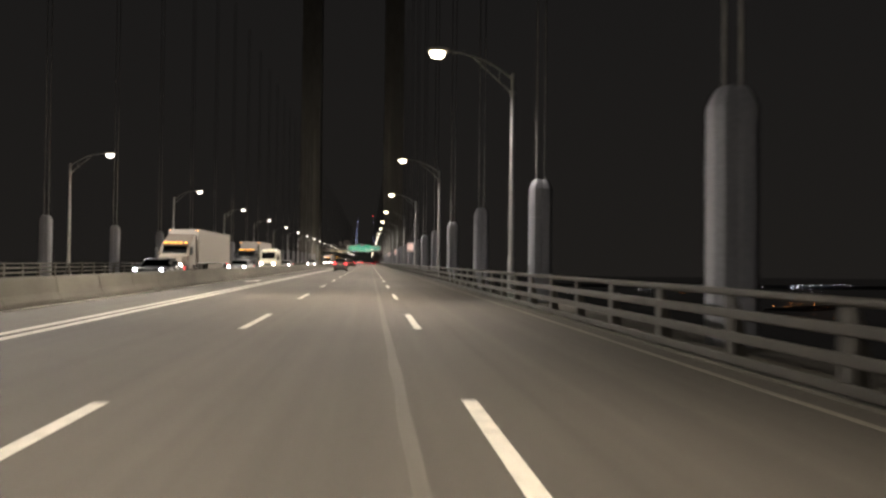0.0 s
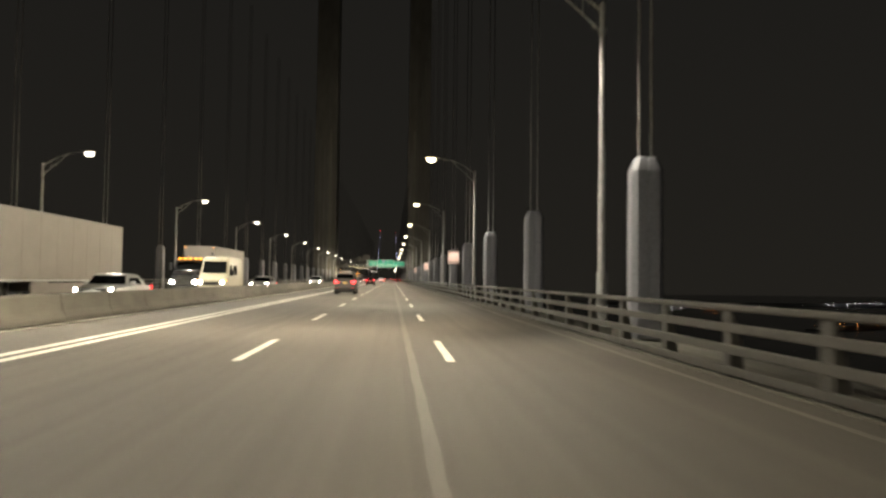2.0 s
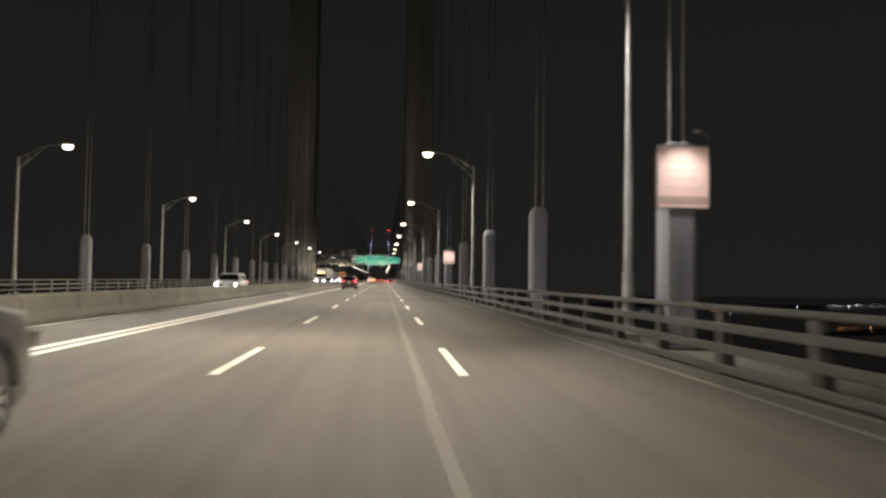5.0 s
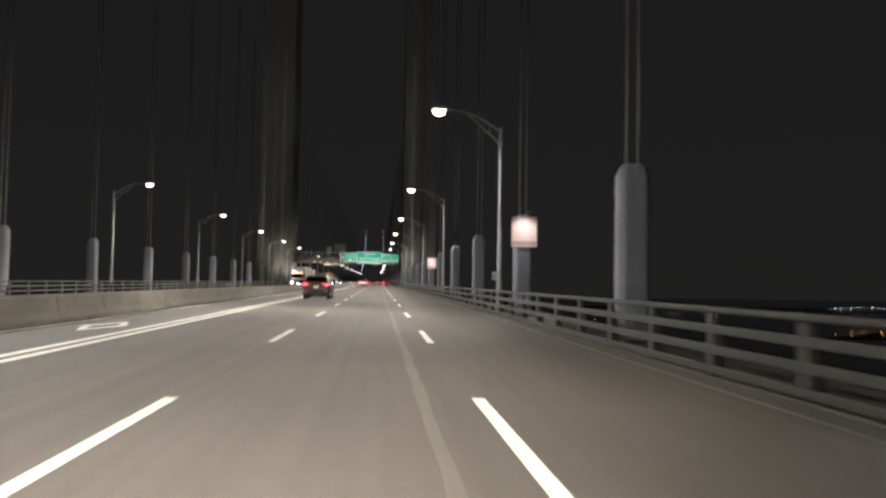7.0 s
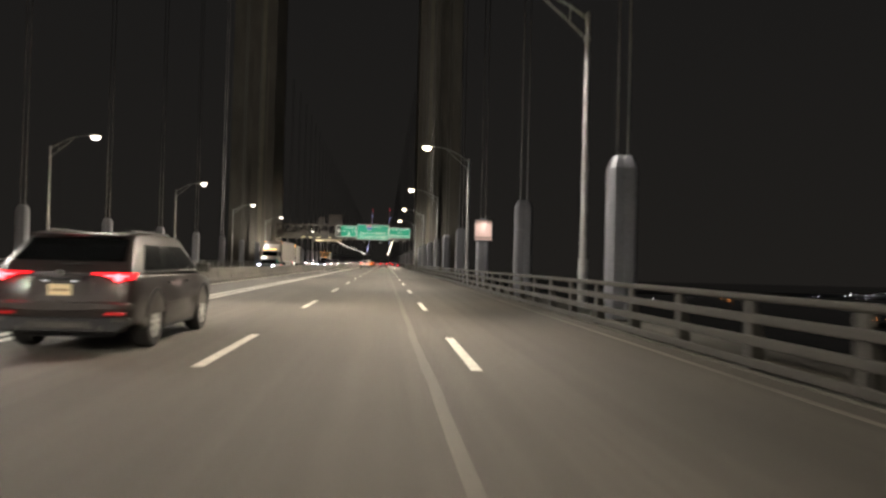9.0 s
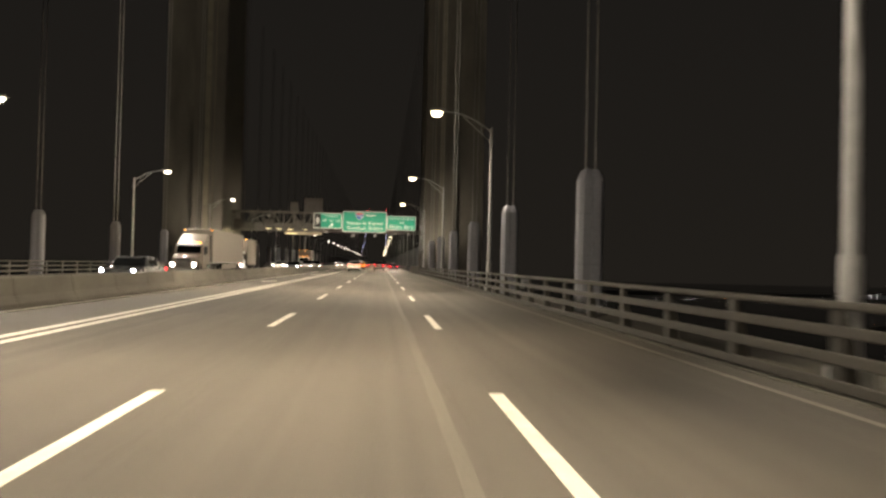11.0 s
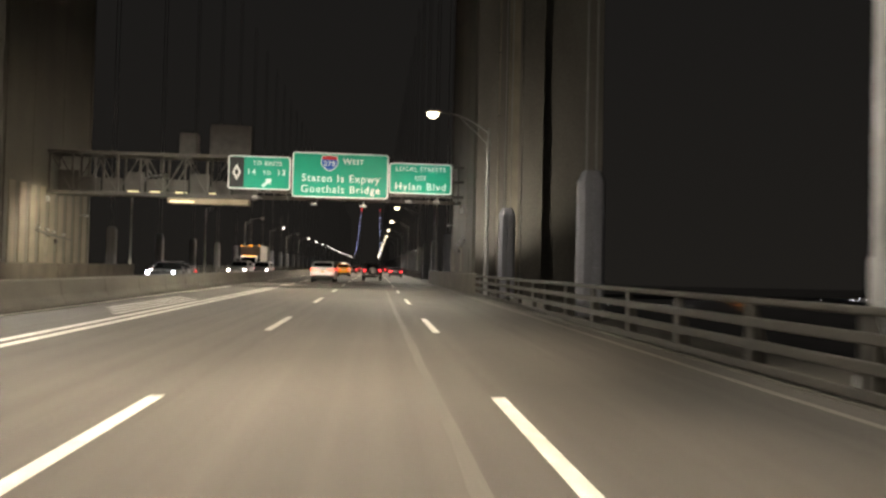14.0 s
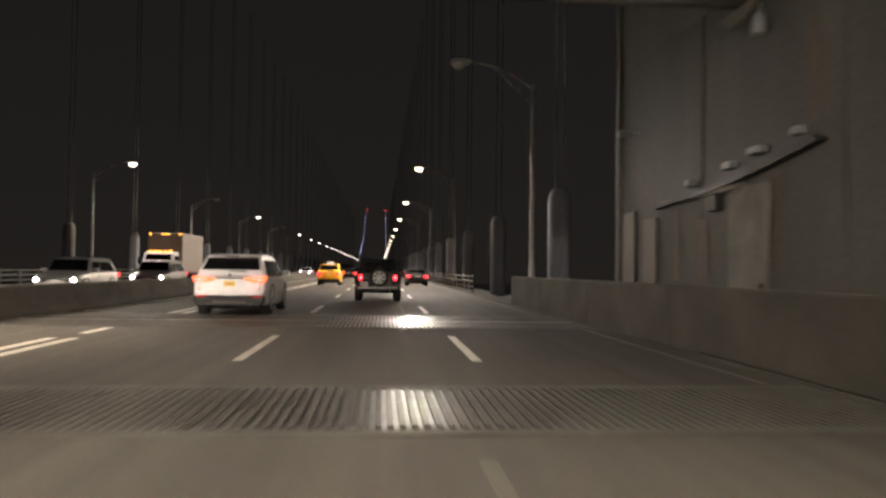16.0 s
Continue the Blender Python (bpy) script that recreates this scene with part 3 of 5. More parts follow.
def build_street_lamp(lens, label):
    lamp = thing("street_lamp", label, "street lamp", "street lamps along the bridge")
    # pole foot at the origin, arm towards -x
    part("base_plate", box(-0.2, 0.2, -0.2, 0.2, -0.1, 0.12, 0.02), GALV, lamp)
    part("pole", tube((0, 0, 0.12), (0, 0, 8.30), 0.105, 0.07, 14), GALV, lamp, smooth=True)
    part("base_sleeve", tube((0, 0, 0.121), (0, 0, 1.45), 0.135, 0.125, 14), GALV, lamp, "wider sleeve at the pole's foot", smooth=True)
    part("pole_cap", tube((0, 0, 8.30), (0, 0, 8.38), 0.078, 0.04, 14), GALV, lamp, smooth=True)
    arm = [(-0.04, 0, 8.18), (-0.5, 0, 8.50), (-1.0, 0, 8.78), (-1.5, 0, 8.98), (-2.0, 0, 9.08), (-2.45, 0, 9.12)]
    part("arm", bent_tube(arm, 0.036), GALV, lamp, smooth=True)
    part("brace", bent_tube([(-0.05, 0, 7.62), (-0.55, 0, 8.08), (-1.05, 0, 8.50), (-1.5, 0, 8.93)], 0.026), GALV, lamp, smooth=True)
    part("strut", tube((-0.52, 0, 8.06), (-0.52, 0, 8.5), 0.018, sides=6), GALV, lamp)
    part("clamp", tube((0, 0, 7.54), (0, 0, 7.70), 0.11, sides=14), GALV, lamp)
    head = part("head", prism([(-2.40, 9.08), (-2.40, 9.18), (-2.62, 9.23), (-3.10, 9.22), (-3.24, 9.15), (-3.22, 9.10)], -0.22, 0.22, "y", 0.02), GALV, lamp, "flat cast metal lamp head")
    # bowl drawn deep and wide, its size stands in for glare
    bowl = bmesh.new()
    rings = []
    for s, d in ((1.0, 0.0), (0.98, 0.08), (0.84, 0.17), (0.5, 0.24)):
        rings.append([bowl.verts.new((-2.86 + 0.30 * s * math.cos(math.pi * i / 8), 0.21 * s * math.sin(math.pi * i / 8), 9.079 - d)) for i in range(16)])
    for p, q in zip(rings, rings[1:]):
        for i in range(16):
            bowl.faces.new((p[i], p[(i + 1) % 16], q[(i + 1) % 16], q[i]))
    bowl.faces.new(rings[-1])
    part("lens", bowl, lens, head, "dropped glass bowl under the head", smooth=True)
    return lamp


lit_r = build_street_lamp(LENS_WARM, "galvanised street lamp with a lit warm lens")
lit_l = build_street_lamp(LENS_COOL, "galvanised street lamp with a lit white lens")
dead = build_street_lamp(LENS_DEAD, "galvanised street lamp that is not lit")
seen = set()
for xs, ys, unlit, lit, turn in ((5.49, LAMPS_R, UNLIT_R, lit_r, 0), (-22.15, LAMPS_L, UNLIT_L, lit_l, 180)):
    for y in ys:
        src = dead if y in unlit else lit
        m = pose(xs, y, 0.131 if y < 700 else 0.1, 0, 0, turn)
        if src.name in seen:
            copy_thing(src, m)
        else:
            seen.add(src.name)
            src.matrix_basis = m

jb = thing("junction_box", "small pale junction box strapped to a lamp pole", "junction box")
jy = LAMP_0 + 5 * LAMP_STEP
part("case", box(5.18, 5.375, jy - 0.10, jy + 0.10, 1.50, 1.86, 0.02), GALV, jb)
for z in (1.56, 1.78):
    part("strap", lathe([(0.112, z), (0.118, z), (0.118, z + 0.03), (0.112, z + 0.03)], 16, "z"), GALV, jb).matrix_basis = pose(5.49, jy, 0)

# ---- notices fixed to suspender covers ----


def notice(y):
    n = thing("roadside_notice", "pale pink notice board in a dark frame on a suspender cover", "sign", "notices on the suspenders")
    n.matrix_basis = pose(POST_X, y, 0)
    board = part("board", prism(rounded(-0.60, 0.60, 2.98, 4.40, 0.06), -0.40, -0.37, "y"), SIGN_BACK, n)
    part("face", prism(rounded(-0.57, 0.57, 3.01, 4.36, 0.03), -0.408, -0.4005, "y"), PANEL_PINK, board, "pale pink reflective face")
    part("band", box(-0.565, 0.565, -0.4125, -0.4085, 3.09, 3.26), NOTICE_BAND, board, "dull brownish band")
    for i in range(4):
        zb = 3.42 + 0.19 * i
        part("writing_bar", box(-0.40 + 0.05 * (i % 2), 0.40 - 0.06 * (i % 3), -0.4125, -0.4085, zb, zb + 0.045), PANEL_DARK, board)
    # added lamp and spot, standing in for headlights on the reflective face
    part("lamp_arm", bent_tube([(0.5, -0.37, 4.36), (0.42, -0.8, 4.52), (0.05, -1.15, 4.55)], 0.010, 6), GALV, n)
    lh = part("lamp_head", box(-0.06, 0.06, -1.20, -1.12, 4.535, 4.57, 0.01), GALV, n, "small added lamp over the board")
    part("lamp_glass", box(-0.045, 0.045, -1.19, -1.13, 4.527, 4.534), LENS_DEAD, lh)
    spot("added_notice_light", (POST_X, y - 1.16, 4.51), (POST_X, y - 0.4, 3.15), 95.0, COOL, 105, 1.0, 0.08)
    for z in (3.3, 4.1):
        part("bracket", box(-0.50, 0.50, -0.369, -0.30, z, z + 0.07), GALV, n)
    return n


NOTICE_BAND = surf("notice_band", (0.58, 0.41, 0.38), 0.5, var=0.1, bump=0.0)
PANEL_DARK = surf("faded_print", (0.86, 0.60, 0.56), 0.5, var=0.1, bump=0.0)
for k in (6, 10, 14):
    notice(PANEL_0 + PANEL * k)

# ---- bridge tower: two legs ----


def tower_leg(side):
    label = "huge grey-brown painted steel leg of the bridge tower"
    leg = thing("tower_leg", label, "bridge tower", "legs of the tower", "structure")

    def bx(name, a, b, y0, y1, z0, z1, mat, lab="", bev=0.0):
        x0, x1 = (a, b) if side > 0 else (leg_x(b), leg_x(a))
        return part(name, box(x0, x1, y0, y1, z0, z1, bev), mat, leg, lab)
    bx("shaft", TOWER_X, 10.3, TOWER_0, TOWER_1, -71, 150, TOWER_PAINT)
    bx("outer_shaft", 10.303, 14.5, TOWER_0 + 1.1, TOWER_1 - 1.1, -71, 150, TOWER_PAINT)
    # pilasters, recess and pipes of the face towards the road's start
    bx("pilaster", TOWER_X + 0.02, 7.2, TOWER_0 - 0.32, TOWER_0 - 0.003, -1.0, 90, TOWER_PAINT)
    bx("pilaster", 8.95, 10.25, TOWER_0 - 0.32, TOWER_0 - 0.003, -1.0, 90, TOWER_PAINT)
    bx("column", 8.05, 8.72, TOWER_0 - 0.20, TOWER_0 - 0.003, -1.0, 60, TOWER_TRIM, "pale yellowish column on the tower leg")
    for z in (4.7, 2.9, 1.2):
        bx("cable_box", 7.78, 8.04, TOWER_0 - 0.30, TOWER_0 - 0.003, z, z + 0.42, DARK_STEEL, "dark cable box", 0.02)
    bx("stain", 7.82, 8.0, TOWER_0 - 0.009, TOWER_0 - 0.004, 3.35, 4.69, RUST, "rusty run under a cable box")
    bx("stain", 7.80, 8.02, TOWER_0 - 0.009, TOWER_0 - 0.004, 1.65, 2.89, RUST, "rusty run under a cable box")
    xp = 7.45 if side > 0 else leg_x(7.45)
    part("pipe", tube((xp, TOWER_0 - 0.08, -1.0), (xp, TOWER_0 - 0.08, 40), 0.06, sides=10), TOWER_TRIM, leg, smooth=True)
    for z in (3.0, 7.0, 11.0, 15.0):
        bx("pipe_clamp", 7.36, 7.54, TOWER_0 - 0.16, TOWER_0 - 0.003, z, z + 0.08, DARK_STEEL)
    # seams of the inner face
    for y, w, d in ((348.75, 0.40, 0.08), (352.4, 0.08, 0.02), (357.0, 0.08, 0.02), (362.1, 0.30, 0.08)):
        bx("rib", TOWER_X - d, TOWER_X - 0.003, y - w / 2, y + w / 2, 0.0, 60, TOWER_PAINT)
    for z in (6.4, 12.8, 19.2, 25.6):
        bx("seam_plate", TOWER_X - 0.018, TOWER_X - 0.004, TOWER_0 + 0.6, TOWER_1 - 0.4, z, z + 0.35, TOWER_PAINT)
    # fluted panels of the inner face below the gantry
    for i in range(9):
        yc = 349.6 + 1.45 * i
        if side < 0 or yc < 352.5 or yc > 359:
            bx("flute", TOWER_X - 0.07, TOWER_X - 0.021, yc - 0.42, yc + 0.42, 0.08, 6.2 if side < 0 else 2.35 + 0.25 * (i % 3), TOWER_TRIM if side < 0 or yc > 359 else TOWER_PAINT, "pale upright wall panel", 0.02)
    # access door with its canopy on the inner face
    bx("door_panel", TOWER_X - 0.06, TOWER_X - 0.021, 354.35, 355.74, 0.08, 2.85, DOOR_PAINT, "pale access door panel")
    bx("door_handle", TOWER_X - 0.10, TOWER_X - 0.061, 354.5, 354.56, 1.0, 1.2, DARK_STEEL)
    x0 = TOWER_X - 0.14
    pts = [(359.2, 2.77), (359.2, 2.84), (356.4, 3.00), (355.9, 3.09), (354.3, 3.20), (353.0, 3.36), (352.8, 3.26), (354.2, 3.08), (355.8, 2.92), (356.5, 2.88)]
    bm = prism(pts, x0, TOWER_X - 0.004, "x")
    if side < 0:
        bmesh.ops.transform(bm, matrix=Matrix.Translation((2 * MID + LEG_SHIFT, 0, 0)) @ Matrix.Diagonal((-1, 1, 1, 1)), verts=bm.verts)
    part("door_canopy", bm, DARK_STEEL, leg, "dark sloping conduit")
    bx("cable_box", TOWER_X - 0.16, TOWER_X - 0.004, 356.05, 356.4, 2.5, 2.8, DARK_STEEL, "", 0.02)
    # brackets, a ledge and stains round the conduit
    for yb, zb, w in ((353.35, 3.42, 0.22), (354.6, 3.32, 0.42), (355.6, 3.2, 0.30), (357.3, 3.08, 0.25)):
        bx("cable_bracket", TOWER_X - 0.20, TOWER_X - 0.004, yb - w / 2, yb + w / 2, zb, zb + 0.13, STEEL_GREY, "pale cable bracket", 0.02)
    bx("ledge", TOWER_X - 0.11, TOWER_X - 0.004, 355.2, 358.9, 2.92 - 0.10, 2.92, TOWER_TRIM, "", 0.01)
    for yb, z0, z1, w in ((354.2, 1.4, 3.0, 0.35), (356.9, 0.6, 2.4, 0.5), (358.2, 1.2, 2.7, 0.28), (351.2, 0.8, 4.6, 0.3), (353.1, 3.6, 5.2, 0.25)):
        bx("stain", TOWER_X - 0.0235, TOWER_X - 0.019, yb - w / 2, yb + w / 2, z0, z1, WALL_STAIN, "faint rusty run on the wall")
    return leg


tower_leg(1)
tower_leg(-1)

# a wall lamp at each leg, and bodies for the added floodlights
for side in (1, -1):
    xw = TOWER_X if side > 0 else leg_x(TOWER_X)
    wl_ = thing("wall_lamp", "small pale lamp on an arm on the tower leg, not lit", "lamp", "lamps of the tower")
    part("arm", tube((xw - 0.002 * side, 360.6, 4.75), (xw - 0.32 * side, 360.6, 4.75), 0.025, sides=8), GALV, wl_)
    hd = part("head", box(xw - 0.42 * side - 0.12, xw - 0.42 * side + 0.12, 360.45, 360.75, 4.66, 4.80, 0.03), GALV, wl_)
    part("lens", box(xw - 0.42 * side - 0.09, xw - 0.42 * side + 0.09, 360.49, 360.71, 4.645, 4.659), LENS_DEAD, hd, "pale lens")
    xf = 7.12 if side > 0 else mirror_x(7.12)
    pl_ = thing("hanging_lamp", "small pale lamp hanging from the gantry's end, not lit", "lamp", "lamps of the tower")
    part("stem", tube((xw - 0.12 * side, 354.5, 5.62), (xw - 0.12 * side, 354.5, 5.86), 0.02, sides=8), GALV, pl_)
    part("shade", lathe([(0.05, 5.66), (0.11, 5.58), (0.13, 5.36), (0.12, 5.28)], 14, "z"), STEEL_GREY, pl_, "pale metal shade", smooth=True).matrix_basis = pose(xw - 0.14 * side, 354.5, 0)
    fl = thing("floodlight", "added grey floodlight on a short stand, lifts the tower leg", "lamp", "lamps of the tower")
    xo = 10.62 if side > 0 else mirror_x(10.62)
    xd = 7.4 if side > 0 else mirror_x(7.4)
    fo = thing("floodlight", "added unseen grey floodlight on an outrigger, lifts the tower leg", "lamp", "lamps of the tower")
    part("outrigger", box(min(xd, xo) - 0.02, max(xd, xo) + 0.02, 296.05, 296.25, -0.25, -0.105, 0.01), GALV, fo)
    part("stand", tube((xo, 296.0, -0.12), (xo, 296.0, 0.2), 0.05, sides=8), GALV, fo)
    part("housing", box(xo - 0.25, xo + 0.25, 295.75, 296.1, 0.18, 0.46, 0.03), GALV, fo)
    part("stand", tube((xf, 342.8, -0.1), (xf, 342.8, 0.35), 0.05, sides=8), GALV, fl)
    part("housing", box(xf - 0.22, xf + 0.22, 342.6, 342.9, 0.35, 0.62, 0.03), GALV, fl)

# ---- sign gantry with its deep truss over the oncoming roadway ----
gantry = thing("sign_gantry", "steel sign gantry between the tower legs with a deep lattice truss", "gantry")
XL, XM, XR = leg_x(TOWER_X) + 0.01, -8.6, TOWER_X - 0.13
for y in (354.6, 356.2):
    for z in (5.95, 8.70):
        part("chord", box(XL, XM, y - 0.11, y + 0.11, z - 0.11, z + 0.11, 0.015), GANTRY_PAINT, gantry)
n_bay = 9
bay = (XM - XL - 0.3) / n_bay
for y in (354.6, 356.2):
    for i in range(n_bay + 1):
        x = XL + 0.15 + bay * i
        part("upright", box(x - 0.06, x + 0.06, y - 0.06, y + 0.06, 6.06, 8.59), GANTRY_PAINT, gantry)
    for i in range(n_bay):
        a = XL + 0.15 + bay * i
        za, zb = (6.08, 8.57) if i % 2 else (8.57, 6.08)
        part("diagonal", tube((a + 0.06, y, za), (a + bay - 0.06, y, zb), 0.055, sides=6), GANTRY_PAINT, gantry)
for i in range(n_bay + 1):
    x = XL + 0.15 + bay * i
    for z in (5.95, 8.70):
        part("cross_tie", box(x - 0.05, x + 0.05, 354.72, 356.08, z - 0.05, z + 0.05), GANTRY_PAINT, gantry)
part("walkway", box(XL, XM, 354.75, 356.05, 6.07, 6.11), GRATE, gantry, "steel grating walkway inside the truss")
for z in (6.3, 7.35, 8.35):
    part("sign_beam", box(XM, XR, 353.55, 353.75, z - 0.09, z + 0.09, 0.012), GANTRY_PAINT, gantry)
part("sign_beam", box(XM, XR, 354.9, 355.1, 5.88, 6.12, 0.015), GANTRY_PAINT, gantry)
for i in range(8):
    x = XM + 0.4 + (XR - XM - 0.8) * i / 7
    part("hanger", box(x - 0.05, x + 0.05, 353.40, 353.54, 5.9, 8.7), GANTRY_PAINT, gantry)
    part("outrigger", box(x - 0.04, x + 0.04, 353.76, 354.89, 5.97, 6.05), GANTRY_PAINT, gantry)
for x in (XL + 0.1, XR - 0.16):
    part("bracket", prism([(354.3, 5.87), (355.7, 5.87), (355.3, 5.62), (354.7, 5.62)], x + 0.02, x + 0.14, "x", 0.012), TOWER_TRIM, gantry)
# slim lit housing under the truss and work lamps inside it
hous = part("sign_housing", box(-14.4, -8.95, 354.7, 355.9, 5.42, 5.80, 0.05), TAN_PANEL, gantry, "long pale housing under the truss")
part("housing_lamp", box(-14.2, -12.6, 354.64, 354.69, 5.48, 5.60), TUBE_LIGHT, hous, "lit strip lamp")
for x in (-16.8, -15.3, -13.6, -11.6):
    part("work_lamp", box(x - 0.35, x + 0.35, 355.1, 355.35, 6.13, 6.22), TUBE_LIGHT, gantry, "lit yellow strip lamp on the walkway")
# pale kick boards behind the lattice
for i in range(n_bay):
    a = XL + 0.15 + bay * i
    part("kick_board", box(a + 0.08, a + bay - 0.08, 355.86, 355.90, 6.115, 7.15 if i % 3 else 7.6), GANTRY_PAINT, gantry, "dull metal board inside the truss")
# equipment cabinets on top
part("cabinet", box(-11.7, -8.9, 355.0, 356.0, 8.815, 11.0, 0.04), DARK_STEEL, gantry, "large dark equipment cabinet")
part("cabinet", box(-13.75, -12.55, 355.0, 356.0, 8.815, 10.35, 0.04), DARK_STEEL, gantry, "small dark equipment cabinet")


def lettering(text, size, x, z, y, parent, align="CENTER", name="lettering", bold=0.005):
    cu = bpy.data.curves.new(name, "FONT")
    cu.body, cu.size, cu.align_x, cu.align_y = text, size, align, "CENTER"
    cu.extrude, cu.offset, cu.resolution_u = 0.004, bold, 3
    cu.space_character = 1.16
    cu.materials.append(SIGN_WHITE)
    ob = new(name, cu)
    ob.matrix_basis = pose(x, y, z, 90)
    ob.parent = parent
    return ob


SY = 353.0


def sign_board(name, label, x0, x1, z0, z1):
    s = thing(name, label, "road sign", "overhead road signs")
    part("backing", prism(rounded(x0, x1, z0, z1, 0.22), SY + 0.0, SY + 0.06, "y"), SIGN_BACK, s)
    part("border", prism(rounded(x0, x1, z0, z1, 0.22), SY - 0.006, SY - 0.001, "y"), SIGN_WHITE, s, "white reflective border")
    part("panel", prism(rounded(x0 + 0.085, x1 - 0.085, z0 + 0.085, z1 - 0.085, 0.16), SY - 0.014, SY - 0.0065, "y"), SIGN_GREEN, s, "green reflective panel")
    for i in range(3):
        x = x0 + (x1 - x0) * (i + 0.5) / 3
        part("bracket", box(x - 0.06, x + 0.06, SY + 0.061, 353.395, z0 + 0.3, z1 - 0.3), GALV, s)
    return s


big = sign_board("road_sign", "large green overhead sign for the expressway and bridge", -5.80, 0.66, 5.95, 8.99)
lettering("Staten Is Expwy", 0.70, -2.55, 7.25, SY - 0.019, big)
lettering("Goethals Bridge", 0.70, -2.55, 6.51, SY - 0.019, big)
lettering("W", 0.58, -2.12, 8.42, SY - 0.019, big)
lettering("EST", 0.45, -1.80, 8.40, SY - 0.019, big, "LEFT")


def shield_outline(cx, cz, w, h):
    half = [(0, -0.5), (0.22, -0.40), (0.40, -0.20), (0.48, 0.02), (0.46, 0.24), (0.40, 0.47), (0.30, 0.44), (0.16, 0.44), (0, 0.49)]
    return [(cx + a * w, cz + b * h) for a, b in half] + [(cx - a * w, cz + b * h) for a, b in reversed(half[1:-1])]


sh = part("route_shield", prism(shield_outline(-3.32, 8.30, 1.22, 1.12), SY - 0.018, SY - 0.0145, "y"), SIGN_WHITE, big, "blue and red route shield with a white rim")
part("shield_blue", prism(shield_outline(-3.32, 8.30, 1.10, 1.0), SY - 0.022, SY - 0.0185, "y"), SIGN_BLUE, sh)
part("shield_red", prism([(-3.84, 8.53), (-2.80, 8.53), (-2.87, 8.77), (-3.0, 8.74), (-3.32, 8.79), (-3.64, 8.74), (-3.77, 8.77)], SY - 0.026, SY - 0.0225, "y"), SIGN_RED, sh)
lettering("278", 0.46, -3.32, 8.25, SY - 0.031, sh, name="route_number")

hov = sign_board("road_sign", "green overhead exit sign with a black diamond panel", -10.03, -5.91, 6.37, 8.62)
part("diamond_panel", prism(rounded(-9.93, -8.98, 6.475, 8.515, 0.1), SY - 0.0185, SY - 0.0145, "y"), SIGN_BLACK, hov, "black panel")
part("diamond", prism([(-9.46, 6.94), (-9.17, 7.5), (-9.46, 8.06), (-9.75, 7.5)], SY - 0.0235, SY - 0.019, "y"), SIGN_WHITE, hov, "white diamond")
part("diamond_centre", prism([(-9.46, 7.22), (-9.32, 7.5), (-9.46, 7.78), (-9.60, 7.5)], SY - 0.0285, SY - 0.024, "y"), SIGN_BLACK, hov)
lettering("TO EXITS", 0.40, -7.45, 8.12, SY - 0.019, hov)
lettering("14", 0.56, -8.50, 7.52, SY - 0.019, hov)
lettering("TO", 0.36, -7.48, 7.49, SY - 0.019, hov)
lettering("13", 0.56, -6.52, 7.52, SY - 0.019, hov)
pts = [(-0.42, -0.10), (0.05, -0.10), (0.05, -0.26), (0.42, 0.0), (0.05, 0.26), (0.05, 0.10), (-0.42, 0.10)]
ca, sa = math.cos(radians(42)), math.sin(radians(42))
part("arrow", prism([(-7.45 + a * ca - b * sa, 6.85 + a * sa + b * ca) for a, b in pts], SY - 0.019, SY - 0.0145, "y"), SIGN_WHITE, hov, "white slanting arrow")

loc = sign_board("road_sign", "small green overhead sign for local streets", 0.71, 5.0, 6.38, 8.48)
lettering("LOCAL STREETS", 0.42, 2.86, 8.06, SY - 0.019, loc)
lettering("USE", 0.42, 2.86, 7.46, SY - 0.019, loc)
lettering("Hylan Blvd", 0.70, 2.86, 6.86, SY - 0.019, loc)

# sign lamps on short arms under the boards
SIGN_LAMPS = (-8.0, -4.2, -1.0, 2.0, 3.9)
for x in SIGN_LAMPS:
    z = 5.72 if -6 < x < 0.8 else 6.1
    lp = part("sign_lamp", box(x - 0.22, x + 0.22, 351.55, 351.78, z - 0.45, z - 0.30, 0.03), GALV, gantry, "small floodlight on an arm")
    part("lamp_arm", tube((x, 351.7, z - 0.42), (x, 354.9, 5.95), 0.03, sides=8), GALV, gantry)
    part("lamp_glass", box(x - 0.17, x + 0.17, 351.60, 351.74, z - 0.297, z - 0.288), LENS_DIM, lp)
    # this light stands in for headlights thrown back by the reflective boards
    spot("sign_light", (x, 351.67, z - 0.25), (x, 353.0, z + 1.7), 105.0 if x > -7 else 80.0, COOL, 150, 0.8, 0.08)

# ---- lit main cables towards the far tower ----


def cable_z(y):
    return 1.7 + 0.000317 * (y - 996.0) ** 2


